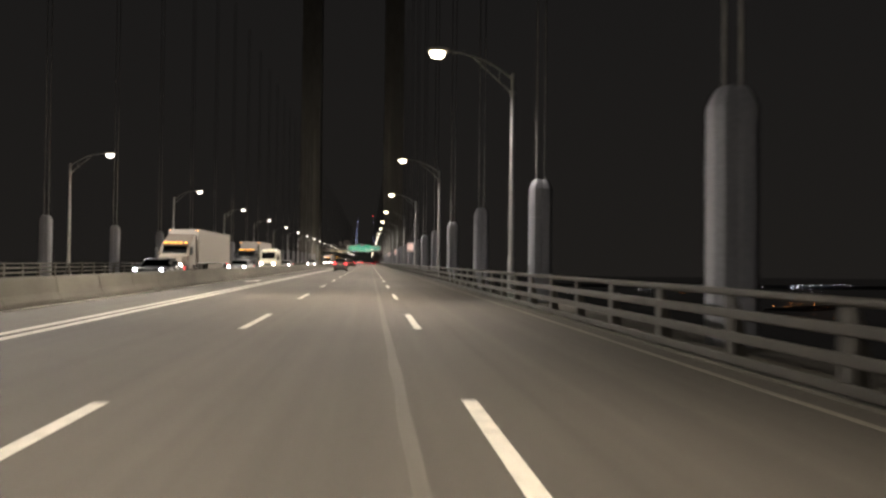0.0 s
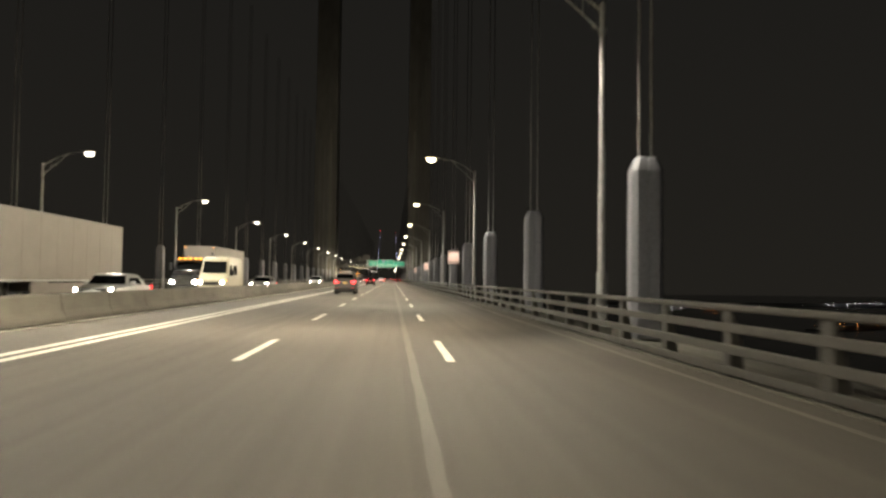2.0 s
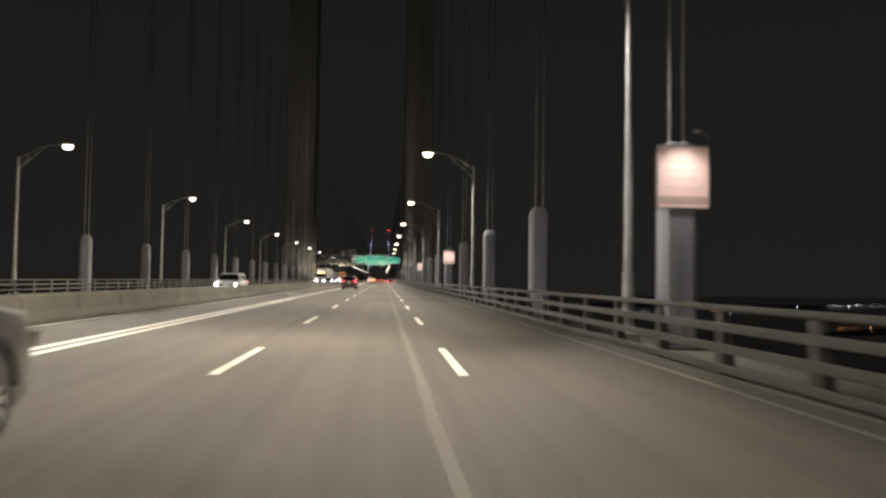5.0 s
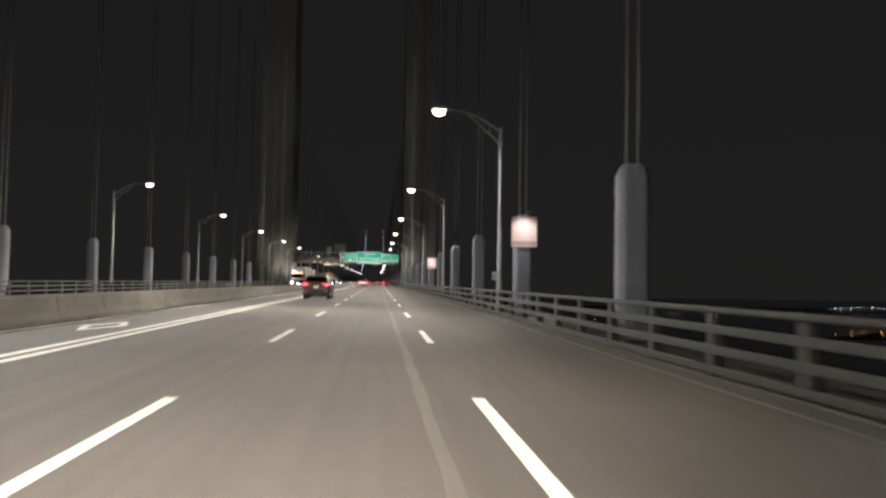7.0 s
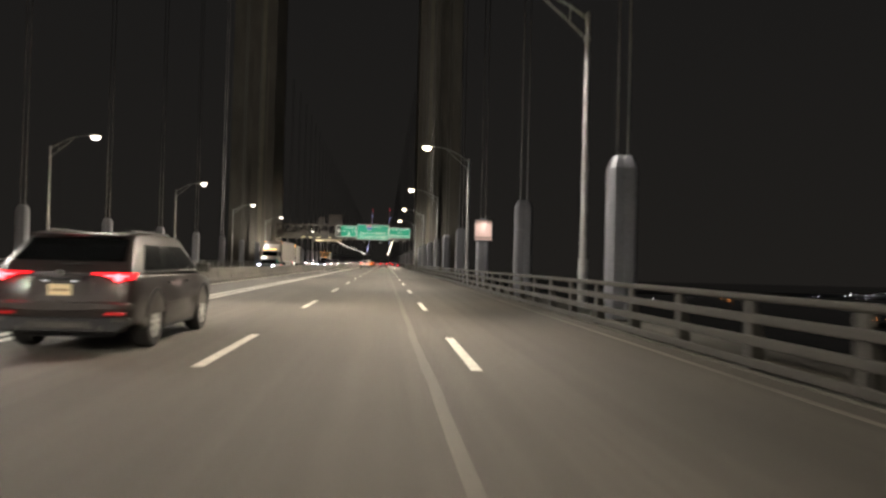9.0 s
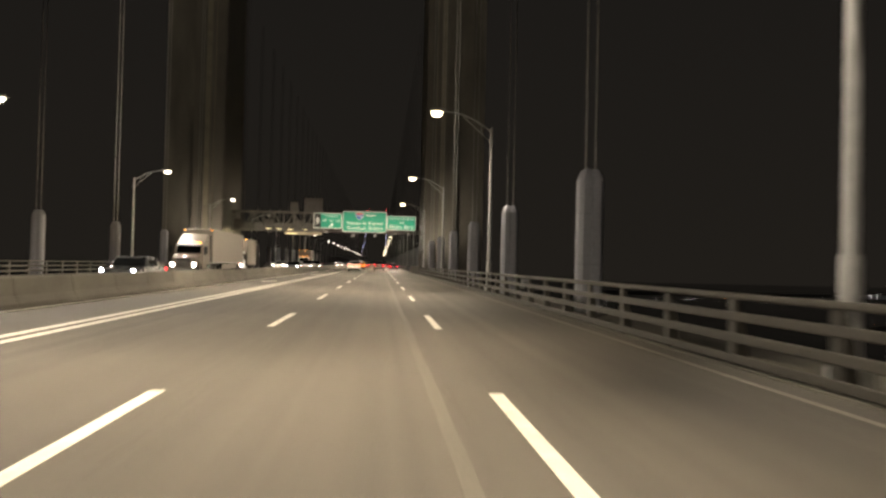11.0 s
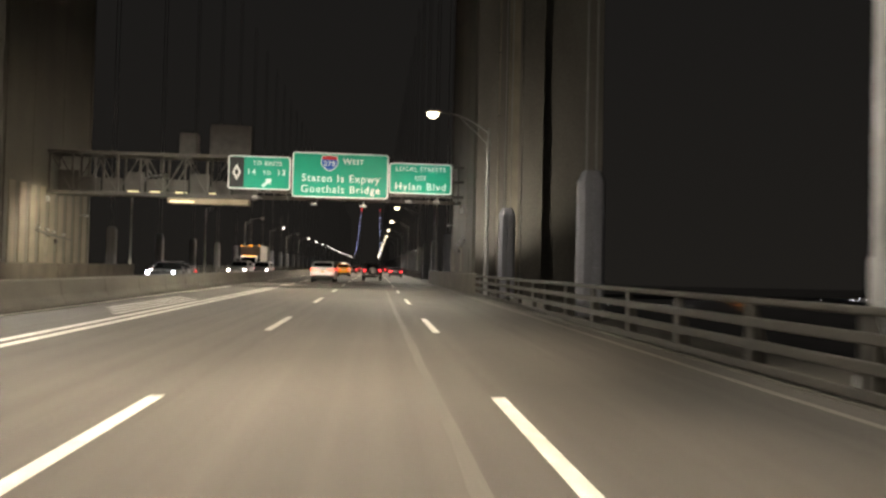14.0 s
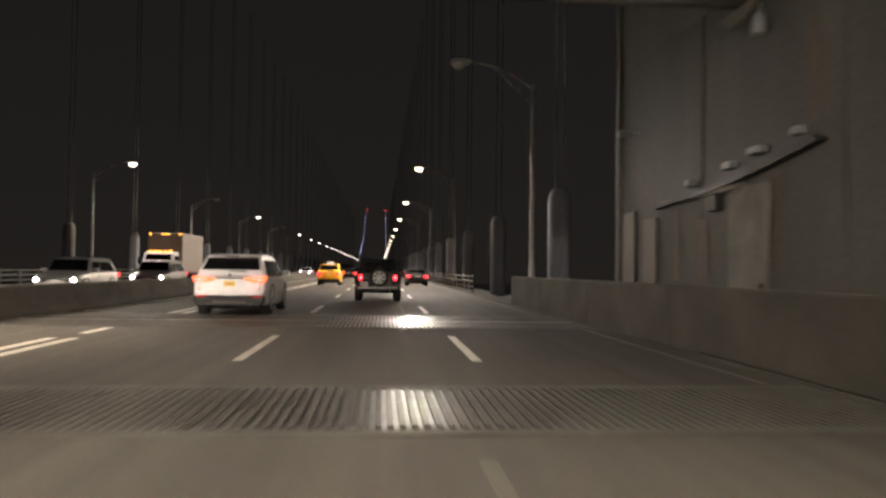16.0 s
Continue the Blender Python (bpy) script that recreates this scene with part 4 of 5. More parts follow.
for x in (POST_X, mirror_x(POST_X)):
    cab = thing("main_cable", "main suspension cable with a string of blue-white lamps", "cable", "main cables of the bridge")
    ys = [1150 + 15.12 * i for i in range(26)]
    part("cable", bent_tube([(x, y, cable_z(y)) for y in ys], 0.45, 8), ROPE, cab, "dark steel cable")
    for y in ys[4:24:2]:
        bm = bmesh.new()
        bmesh.ops.create_icosphere(bm, subdivisions=1, radius=0.42, matrix=Matrix.Translation((x, y, cable_z(y) + 0.95)))
        part("necklace_lamp", bm, NECKLACE, cab, "blue-white lamp")
    for y in ys[::3]:
        part("hanger", tube((x, y, -0.1), (x, y, cable_z(y)), 0.04, sides=5), ROPE, cab)
    yb = ys[-1]
    part("beacon", lathe([(0.1, cable_z(yb)), (0.42, cable_z(yb) + 0.3), (0.42, cable_z(yb) + 1.2), (0.2, cable_z(yb) + 1.5)], 10, "z"), BEACON, cab, "red warning lamp").location = (x, yb, 0)
# ---- vehicles ----
# each is built with its tail at y = 0, facing +y, wheels on z = 0, centred on x = 0


def wheel_parts(parent, x, y, r, w, rim, side, spokes=10, name="wheel"):
    """A wheel at the side of a car: tyre, rim with spokes."""
    d = w / 2
    tyre = part(name, lathe([(r * 0.62, -d), (r * 0.93, -d), (r, -d * 0.6), (r, d * 0.6), (r * 0.93, d), (r * 0.62, d)], 26), RUBBER, parent, smooth=True)
    tyre.matrix_basis = pose(x, y, r)
    bm = bmesh.new()
    face = d * 1.005 * side
    for i in range(spokes):
        a = 2 * math.pi * i / spokes
        c, s = math.cos(a), math.sin(a)
        ex = Vector((0, c, s))
        tx = Vector((0, -s, c))
        vs = []
        for rr, hw in ((r * 0.08, r * 0.05), (r * 0.60, r * 0.075)):
            for sg in (-1, 1):
                for xx in (face - 0.03 * side, face):
                    vs.append(bm.verts.new(ex * rr + tx * hw * sg + Vector((xx, 0, 0))))
        for q in ((0, 1, 5, 4), (2, 3, 7, 6), (1, 3, 7, 5), (0, 2, 6, 4)):
            bm.faces.new([vs[k] for k in q])
    add_tube(bm, (face - 0.05 * side, 0, 0), (face + 0.004 * side, 0, 0), r * 0.15, sides=12)
    rim_ob = part("rim", bm, rim, tyre, "")
    ringm = bmesh.new()
    n = 26
    loops = []
    for rr, xx in ((r * 0.63, face - 0.10 * side), (r * 0.63, face), (r * 0.57, face), (r * 0.55, face - 0.10 * side)):
        loops.append([ringm.verts.new((xx, rr * math.cos(2 * math.pi * i / n), rr * math.sin(2 * math.pi * i / n))) for i in range(n)])
    for p, q in zip(loops, loops[1:]):
        for i in range(n):
            j = (i + 1) % n
            ringm.faces.new((p[i], p[j], q[j], q[i]))
    part("rim_edge", ringm, rim, tyre, smooth=True)
    part("brake_disc", tube((face - 0.11 * side, 0, 0), (face - 0.085 * side, 0, 0), r * 0.56, sides=20), TRIM_BLACK, tyre)
    return tyre


def arch(yc, r, zc, n=9):
    """Points of a wheel arch from its tail end to its nose end, at the body's lower edge."""
    z0 = 0.30
    a0 = math.asin(min(0.95, max(-0.95, (z0 - zc) / r)))
    return [(yc - r * math.cos(a0 + (math.pi - 2 * a0) * i / n), zc + r * math.sin(a0 + (math.pi - 2 * a0) * i / n)) for i in range(n + 1)]


def mirrored(points):
    return [(-x, z) for x, z in reversed(points)]


def build_car(name, label, paint, rim=RIM, L=4.9, W=1.94, H=1.72, belt=1.08, wb=2.9, over=0.98, r=0.37, hood=1.15,
              roof=(0.62, 2.9), tail_slope=0.10, nose=False, tail=None, tail_mat=TAIL, plate=PLATE_Y, rails=True, head=HEAD_W, hatch=True,
              spoiler=True, cladding=True, plate_z=0.92, chrome=False, deck=None, guides=2, clad=0.50, core=0.04, taper=0.165):
    car = thing(name, label, "car", "vehicles on the bridge")
    hw = W / 2
    yr, yf = over, over + wb

    def half_width(y, z):
        k = 1.0
        if y < 0.5:
            k -= 0.07 * ((0.5 - y) / 0.5) ** 2
        if y > L - 0.9:
            k -= 0.14 * ((y - L + 0.9) / 0.9) ** 2
        if z < 0.5:
            k -= 0.05 * (0.5 - z) / 0.3
        return hw * k

    lower = [(0.10, 0.42), (0.30, 0.38)] + arch(yr, r + 0.06, r + 0.01) + [(yr + r + 0.25, 0.25), (yf - r - 0.25, 0.25)] + arch(yf, r + 0.06, r + 0.01)
    lower += [(L - 0.30, 0.26), (L - 0.08, 0.36), (L, 0.62), (L - 0.04, 0.82), (L - 0.28, belt - 0.13), (L - hood, belt - 0.02)]
    if deck:
        lower += [(deck, belt), (0.14, belt - 0.03), (0.02, belt - 0.14), (0.0, 0.70), (0.03, 0.5)]
    else:
        lower += [(0.3, belt), (0.09, belt), (0.03, belt - 0.2), (0.0, 0.66), (0.03, 0.5)]
    sl = []
    for u, inset in ((-1.0, 0.075), (-0.988, 0.04), (-0.96, 0.018), (-0.9, 0.004), (-0.45, -0.012), (0.0, -0.018), (0.45, -0.012), (0.9, 0.004), (0.96, 0.018), (0.988, 0.04), (1.0, 0.075)):
        sl.append((inset, lambda y, z, u=u: u * half_width(y, z)))
    body = part("body", sweep_x(lower, sl), paint, car, smooth=True)
    # cabin
    c0 = (deck or 0.06)
    c1 = L - hood - 0.02
    ra, rb = roof
    cab = [(c0 + 0.02, belt - 0.06), (c0 + 0.06 + tail_slope * 0.4, belt + 0.12), (ra - 0.06, H - 0.13), (ra + 0.10, H - 0.05), ((ra + rb) / 2, H), (rb - 0.1, H - 0.03), (rb + 0.12, H - 0.09), (c1, belt - 0.02)]

    def cabin_width(y, z):
        t = max(0.0, (z - belt) / (H - belt))
        return hw * (0.955 - taper * t - 0.03 * t * t) * (1 - 0.05 * max(0, (1.2 - y) / 1.2) ** 2)

    sl = []
    for u, inset in ((-1.0, 0.085), (-0.985, 0.045), (-0.95, 0.02), (-0.88, 0.006), (-0.5, -0.006), (0.0, -0.012), (0.5, -0.006), (0.88, 0.006), (0.95, 0.02), (0.985, 0.045), (1.0, 0.085)):
        sl.append((inset, lambda y, z, u=u: u * cabin_width(y, z)))
    cabin = part("cabin", sweep_x(cab, sl), paint, car, smooth=True)
    # side glass in three panes
    zl, zh = belt + 0.05, H - 0.19

    def at(t0, t1, s):
        return t0 + (t1 - t0) * s
    ya0, ya1 = c0 + 0.34 + tail_slope, ra + 0.25
    yb0, yb1 = c1 - 0.22, rb - 0.02
    cuts = (0.0, 0.27, 0.62, 1.0)
    for sg in (-1, 1):
        for i in range(3):
            s0, s1 = cuts[i] + 0.012, cuts[i + 1] - 0.012
            q = [(at(ya0, yb0, s0), zl), (at(ya0, yb0, s1), zl), (at(ya1, yb1, s1), zh), (at(ya1, yb1, s0), zh)]
            bm = bmesh.new()
            front = [bm.verts.new((sg * (cabin_width(y, z) + 0.004), y, z)) for y, z in q]
            back = [bm.verts.new((sg * (cabin_width(y, z) - 0.02), y, z)) for y, z in q]
            bm.faces.new(front)
            bm.faces.new(list(reversed(back)))
            for a in range(4):
                b = (a + 1) % 4
                bm.faces.new((front[a], back[a], back[b], front[b]))
            part("side_window", bm, CAR_GLASS, cabin, "dark tinted glass")
        part("window_trim", tube((sg * (cabin_width(ya0, zl - 0.03) + 0.004), ya0, zl - 0.03), (sg * (cabin_width(yb0, zl - 0.03) + 0.004), yb0, zl - 0.03), 0.014, sides=6), CHROME if chrome else TRIM_BLACK, cabin)
    # rear and front screens lie on the slopes of the cabin

    def screen(p0, p1, s0, s1, k0, k1, out, title):
        bm = bmesh.new()
        v = []
        for s, k in ((s0, k0), (s1, k1)):
            y, z = at(p0[0], p1[0], s), at(p0[1], p1[1], s)
            w = cabin_width(y, z)
            for u in (-1, -0.5, 0, 0.5, 1):
                bow = 0.012 * (1 - u * u)
                v.append((u * k * w, y + out * (1 + 0) + (bow if out > 0 else -bow), z + 0.012))
        vs = [bm.verts.new(p) for p in v]
        for i in range(4):
            bm.faces.new((vs[i], vs[i + 1], vs[i + 6], vs[i + 5]))
        bmesh.ops.solidify(bm, geom=bm.faces[:], thickness=0.012)
        return part(title, bm, CAR_GLASS, cabin, "dark glass")
    screen(cab[1], cab[2], 0.10, 0.96, 0.88, 0.90, -0.018, "rear_window")
    screen(cab[7], cab[6], 0.10, 0.95, 0.90, 0.90, 0.022, "windscreen")
    if spoiler and not deck:
        part("spoiler", prism([(ra - 0.20, H - 0.10), (ra + 0.12, H - 0.055), (ra + 0.12, H - 0.03), (ra - 0.18, H - 0.075)], -hw * (0.865 - taper), hw * (0.865 - taper), "x", 0.008), paint, car)
        part("stop_lamp", box(-0.18, 0.18, ra - 0.215, ra - 0.19, H - 0.10, H - 0.08), STOP_OFF, car, "thin dark red stop lamp")
    if rails:
        for sg in (-1, 1):
            x = sg * hw * (0.825 - taper)
            part("roof_rail", bent_tube([(x, ra + 0.15, H - 0.07), (x, ra + 0.30, H + 0.0), (x, rb - 0.30, H + 0.01), (x, rb - 0.05, H - 0.07)], 0.018, 8), CHROME if chrome else TRIM_BLACK, car)
    if cladding:
        part("bumper_lower", prism([(-hw * 0.80, 0.29), (hw * 0.80, 0.29), (hw * 0.93, 0.42), (hw * 0.93, clad), (-hw * 0.93, clad), (-hw * 0.93, 0.42)], -0.040, 0.3, "y", 0.02), TRIM_BLACK, car, "black lower bumper")
        for sg in (-1, 1):
            part("sill", box(sg * hw * 0.93 - 0.03, sg * hw * 0.93 + 0.03, yr + r + 0.12, yf - r - 0.12, 0.24, 0.36, 0.015), TRIM_BLACK, car, "black sill")
            for yc in (yr, yf):
                ra_, rb_ = r + 0.05, r + 0.10
                bm = bmesh.new()
                pts = []
                for i in range(13):
                    a = math.radians(8 + 164 * i / 12)
                    pts.append((yc + rb_ * math.cos(a), r + 0.01 + rb_ * math.sin(a)))
                for i in range(12, -1, -1):
                    a = math.radians(8 + 164 * i / 12)
                    pts.append((yc + ra_ * math.cos(a), r + 0.01 + ra_ * math.sin(a)))
                fr = [bm.verts.new((sg * (half_width(y, z) + 0.012), y, z)) for y, z in pts]
                bk = [bm.verts.new((sg * (half_width(y, z) - 0.05), y, z)) for y, z in pts]
                m = len(pts)
                for i in range(12):
                    bm.faces.new((fr[i], fr[i + 1], fr[m - 2 - i], fr[m - 1 - i]))
                for i in range(m):
                    j = (i + 1) % m
                    bm.faces.new((fr[i], bk[i], bk[j], fr[j]))
                part("arch_trim", bm, TRIM_BLACK, car, "black wheel arch trim")
    # wheels
    for y in (yr, yf):
        for sg in (-1, 1):
            wheel_parts(car, sg * (hw - 0.145), y, r, 0.265, rim, sg)
    part("underbody", box(-hw * 0.66, hw * 0.66, 0.32, L - 0.4, 0.20, 0.39), TRIM_BLACK, car)
    # mirrors, handles
    for sg in (-1, 1):
        part("mirror", box(sg * (hw + 0.08) - 0.11, sg * (hw + 0.08) + 0.11, c1 - 0.42, c1 - 0.24, belt + 0.0, belt + 0.16, 0.03, 2), paint, car)
        for s in (0.36, 0.70):
            yy = at(ya0, yb0, s)
            part("door_handle", box(sg * (half_width(yy, 0.95) + 0.0) - 0.012, sg * (half_width(yy, 0.95)) + 0.018, yy - 0.1, yy + 0.1, belt - 0.16, belt - 0.13, 0.006), CHROME if chrome else paint, car)
    # tail
    if tail is None:
        tail = [(hw * 0.56, belt - 0.20), (hw * 0.96, belt - 0.22), (hw * 0.98, belt - 0.03), (hw * 0.62, belt - 0.05)]
    for pts in (tail, mirrored(tail)):
        lamp = part("tail_lamp", prism(pts, -0.045, 0.22, "y", 0.008), tail_mat, car, "lit red tail lamp")
        cx = sum(p[0] for p in pts) / len(pts)
        cz = sum(p[1] for p in pts) / len(pts)
        sgn = 1 if cx > 0 else -1
        xin, xout = min(abs(p[0]) for p in pts), max(abs(p[0]) for p in pts)
        zlo, zhi = min(p[1] for p in pts), max(p[1] for p in pts)
        for k in range(guides):
            zc = cz + (zhi - zlo) * 0.24 * (k - (guides - 1) / 2)
            xa = xin + (xout - xin) * (0.34 + 0.06 * k)
            xb = xin + (xout - xin) * 0.90
            part("light_guide", box(sgn * xa if sgn > 0 else -xb, sgn * xb if sgn > 0 else -xa, -0.051, -0.0455, zc - 0.011, zc + 0.011, 0.004), TAIL_HOT, lamp, "bright light guide")
        bulb = sgn * (xin + (xout - xin) * 0.66)
        part("lamp_core", tube((bulb, -0.0455, cz - 0.02), (bulb, -0.056, cz - 0.02), core, core * 0.6, 12), TAIL_HOT, lamp, "bright lamp core")
    gate = part("tailgate_trim", prism([(-hw * 0.60, plate_z + 0.20), (hw * 0.60, plate_z + 0.20), (hw * 0.58, plate_z + 0.215), (-hw * 0.58, plate_z + 0.215)], -0.012, 0.03, "y"), TRIM_BLACK, car)
    for sg in (-1, 1):
        part("gate_seam", box(sg * hw * 0.80 - 0.004, sg * hw * 0.80 + 0.004, -0.0105, 0.02, 0.62, tail[0][1] - 0.01), TRIM_BLACK, car)
        part("plate_lamp", box(sg * 0.19 - 0.03, sg * 0.19 + 0.03, -0.036, -0.02, plate_z + 0.112, plate_z + 0.126), PLATE_LAMP, car, "small white plate lamp")
        part("bumper_vent", box(sg * hw * 0.80 - 0.10, sg * hw * 0.80 + 0.10, -0.05, 0.02, 0.44, 0.50, 0.012), DARK_STEEL, car)
    part("badge", tube((0, -0.03, plate_z + 0.235), (0, -0.012, plate_z + 0.235), 0.045, sides=16), CHROME, car, "round chrome badge without writing")
    part("skid_plate", prism([(-hw * 0.48, 0.345), (hw * 0.48, 0.345), (hw * 0.42, 0.44), (-hw * 0.42, 0.44)], -0.052, 0.1, "y", 0.01), DARK_STEEL, car, "dark skid plate")
    bar = [(-hw * 0.955, 0.30), (-hw * 0.95, 0.10), (-hw * 0.90, 0.0), (-hw * 0.78, -0.055), (-hw * 0.4, -0.085), (hw * 0.4, -0.085), (hw * 0.78, -0.055), (hw * 0.90, 0.0), (hw * 0.95, 0.10), (hw * 0.955, 0.30)]
    part("rear_bumper", prism(bar, 0.595, 0.70, "z", 0.022), paint, car, "rounded bumper bar")
    part("gate_crease", prism([(-hw * 0.74, plate_z - 0.20), (hw * 0.74, plate_z - 0.20), (hw * 0.77, plate_z - 0.155), (-hw * 0.77, plate_z - 0.155)], -0.030, 0.03, "y", 0.012), paint, car)
    for sg in (-1, 1):
        part("reflector", box(sg * hw * 0.74 - 0.13, sg * hw * 0.74 + 0.13, -0.056, 0.02, 0.535, 0.57), REFLECTOR, car, "red bumper reflector")
        part("exhaust", tube((sg * hw * 0.55, -0.06, 0.345), (sg * hw * 0.55, 0.2, 0.345), 0.036, sides=10), DARK_STEEL, car, "dark tail pipe")
    part("plate_recess", box(-0.42, 0.42, -0.018, 0.02, plate_z - 0.12, plate_z + 0.13, 0.01), paint, car)
    pl = part("number_plate", box(-0.155, 0.155, -0.030, -0.0185, plate_z - 0.077, plate_z + 0.077, 0.004), plate, car, "number plate with plain bars")
    part("plate_bar", box(-0.11, 0.11, -0.0335, -0.0305, plate_z - 0.02, plate_z + 0.015), PLATE_INK, pl)
    part("plate_garnish", box(-0.38, 0.38, -0.03, 0.02, plate_z + 0.135, plate_z + 0.165, 0.008), CHROME if chrome else TRIM_BLACK, car)
    if chrome:
        part("bumper_trim", box(-hw * 0.66, hw * 0.66, -0.06, 0.02, 0.485, 0.515, 0.01), CHROME, car, "thin chrome strip along the bumper")
    part("bumper_seam", box(-hw * 0.84, hw * 0.84, -0.022, 0.02, 0.703, 0.712), TRIM_BLACK, car)
    part("wiper", box(-0.05, 0.42, c0 + 0.02, c0 + 0.05, belt + 0.12, belt + 0.14), TRIM_BLACK, car)
    # nose
    part("grille", prism([(-0.5, 0.48), (0.5, 0.48), (0.56, 0.82), (-0.56, 0.82)], L - 0.12, L + 0.012, "y", 0.01), TRIM_BLACK, car, "black grille")
    for sg in (-1, 1):
        hl = part("headlight", prism([(sg * 0.58, 0.70), (sg * hw * 0.88, 0.72), (sg * hw * 0.90, 0.86), (sg * 0.60, 0.83)][::sg], L - 0.32, L - 0.02, "y", 0.01), CAR_GLASS, car, "headlight behind clear glass")
        if nose:
            bm = bmesh.new()
            bmesh.ops.create_uvsphere(bm, u_segments=12, v_segments=8, radius=0.08, matrix=Matrix.Translation((sg * hw * 0.77, L - 0.035, 0.775)))
            part("bulb", bm, head, hl, "bright lit lamp")
    part("front_plate", box(-0.155, 0.155, L + 0.013, L + 0.02, 0.5, 0.6), PLATE_W, car)
    return car


def put_car(car, x, y, turn=0):
    car.matrix_basis = pose(x, y, 0.0, 0, 0, turn)
    return car


# grey seven-seat SUV
big_suv = build_car("suv", "grey metallic seven-seat SUV with chrome roof rails and lit tail lamps", GREY_CAR, L=5.1, W=1.86, H=1.82, belt=1.19, guides=3, taper=0.20, clad=0.54, wb=3.07, over=1.02, r=0.39,
                    roof=(0.42, 3.3), tail_slope=0.03, tail=[(0.43, 0.97), (0.87, 0.95), (0.905, 1.03), (0.85, 1.19), (0.73, 1.16), (0.56, 1.05)], chrome=True, plate_z=0.98)
put_car(big_suv, -3.77, 113.2)
# dark SUV with slim lamps
dark_suv = build_car("suv", "dark brown-grey SUV with slim red tail lamps", DARK_CAR, L=5.06, W=1.97, H=1.72, belt=1.10, wb=2.93, over=1.05, r=0.39,
                     roof=(0.74, 3.05), tail_slope=0.24, tail=[(0.42, 1.085), (0.62, 1.075), (0.73, 1.01), (0.93, 1.02), (0.955, 1.115), (0.42, 1.11)], plate=PLATE_CREAM, guides=1, core=0.058, taper=0.205, plate_z=0.87)
put_car(dark_suv, -4.40, 208.6)
# white SUV
white_suv = build_car("suv", "white SUV with amber-red tail lamps and a dark rear window", WHITE_CAR, L=4.92, W=2.02, H=1.74, belt=1.11, wb=2.97, over=0.98, r=0.39,
                      roof=(0.60, 3.05), tail_slope=0.14, tail=[(0.40, 1.00), (0.58, 0.96), (0.94, 0.95), (0.99, 1.10), (0.70, 1.07), (0.40, 1.04)], guides=1, clad=0.58, taper=0.22, tail_mat=TAIL_AMBER, plate_z=0.90)
put_car(white_suv, -4.33, 363.7)
# taxi and the sedan in the slow lane
taxi = build_car("taxi", "yellow taxi with a lit roof sign", TAXI_CAR, L=4.6, W=1.86, H=1.69, belt=1.06, wb=2.69, over=0.93, r=0.34, roof=(0.55, 2.75), tail_slope=0.1, plate=PLATE_Y)
part("roof_sign", prism([(-0.32, 1.69), (0.32, 1.69), (0.24, 1.86), (-0.24, 1.86)], 1.5, 1.75, "y", 0.02), glow("roof_sign_light", (0.9, 0.85, 0.8), 0.7), taxi, "lit white roof sign")
put_car(taxi, -4.30, 403.3)
sedan = build_car("sedan", "dark sedan with round red tail lamps", BLACK_CAR, L=4.7, W=1.84, H=1.42, belt=0.95, wb=2.75, over=1.0, r=0.32, hood=1.45, roof=(1.35, 2.75), tail_slope=0.3,
                  rails=False, deck=0.75, spoiler=False, cladding=False, plate_z=0.72, plate=PLATE_W, tail=[(0.52, 0.70), (0.88, 0.70), (0.88, 0.86), (0.52, 0.86)])
put_car(sedan, 2.78, 404.9)
# traffic further on
for x, y in ((-4.25, 441.0), (2.85, 462.0), (-0.55, 537.0)):
    copy_thing(sedan, pose(x, y, 0))
for x, y in ((-0.45, 428.0), (-4.3, 476.0), (2.8, 508.0)):
    copy_thing(dark_suv, pose(x, y, 0))


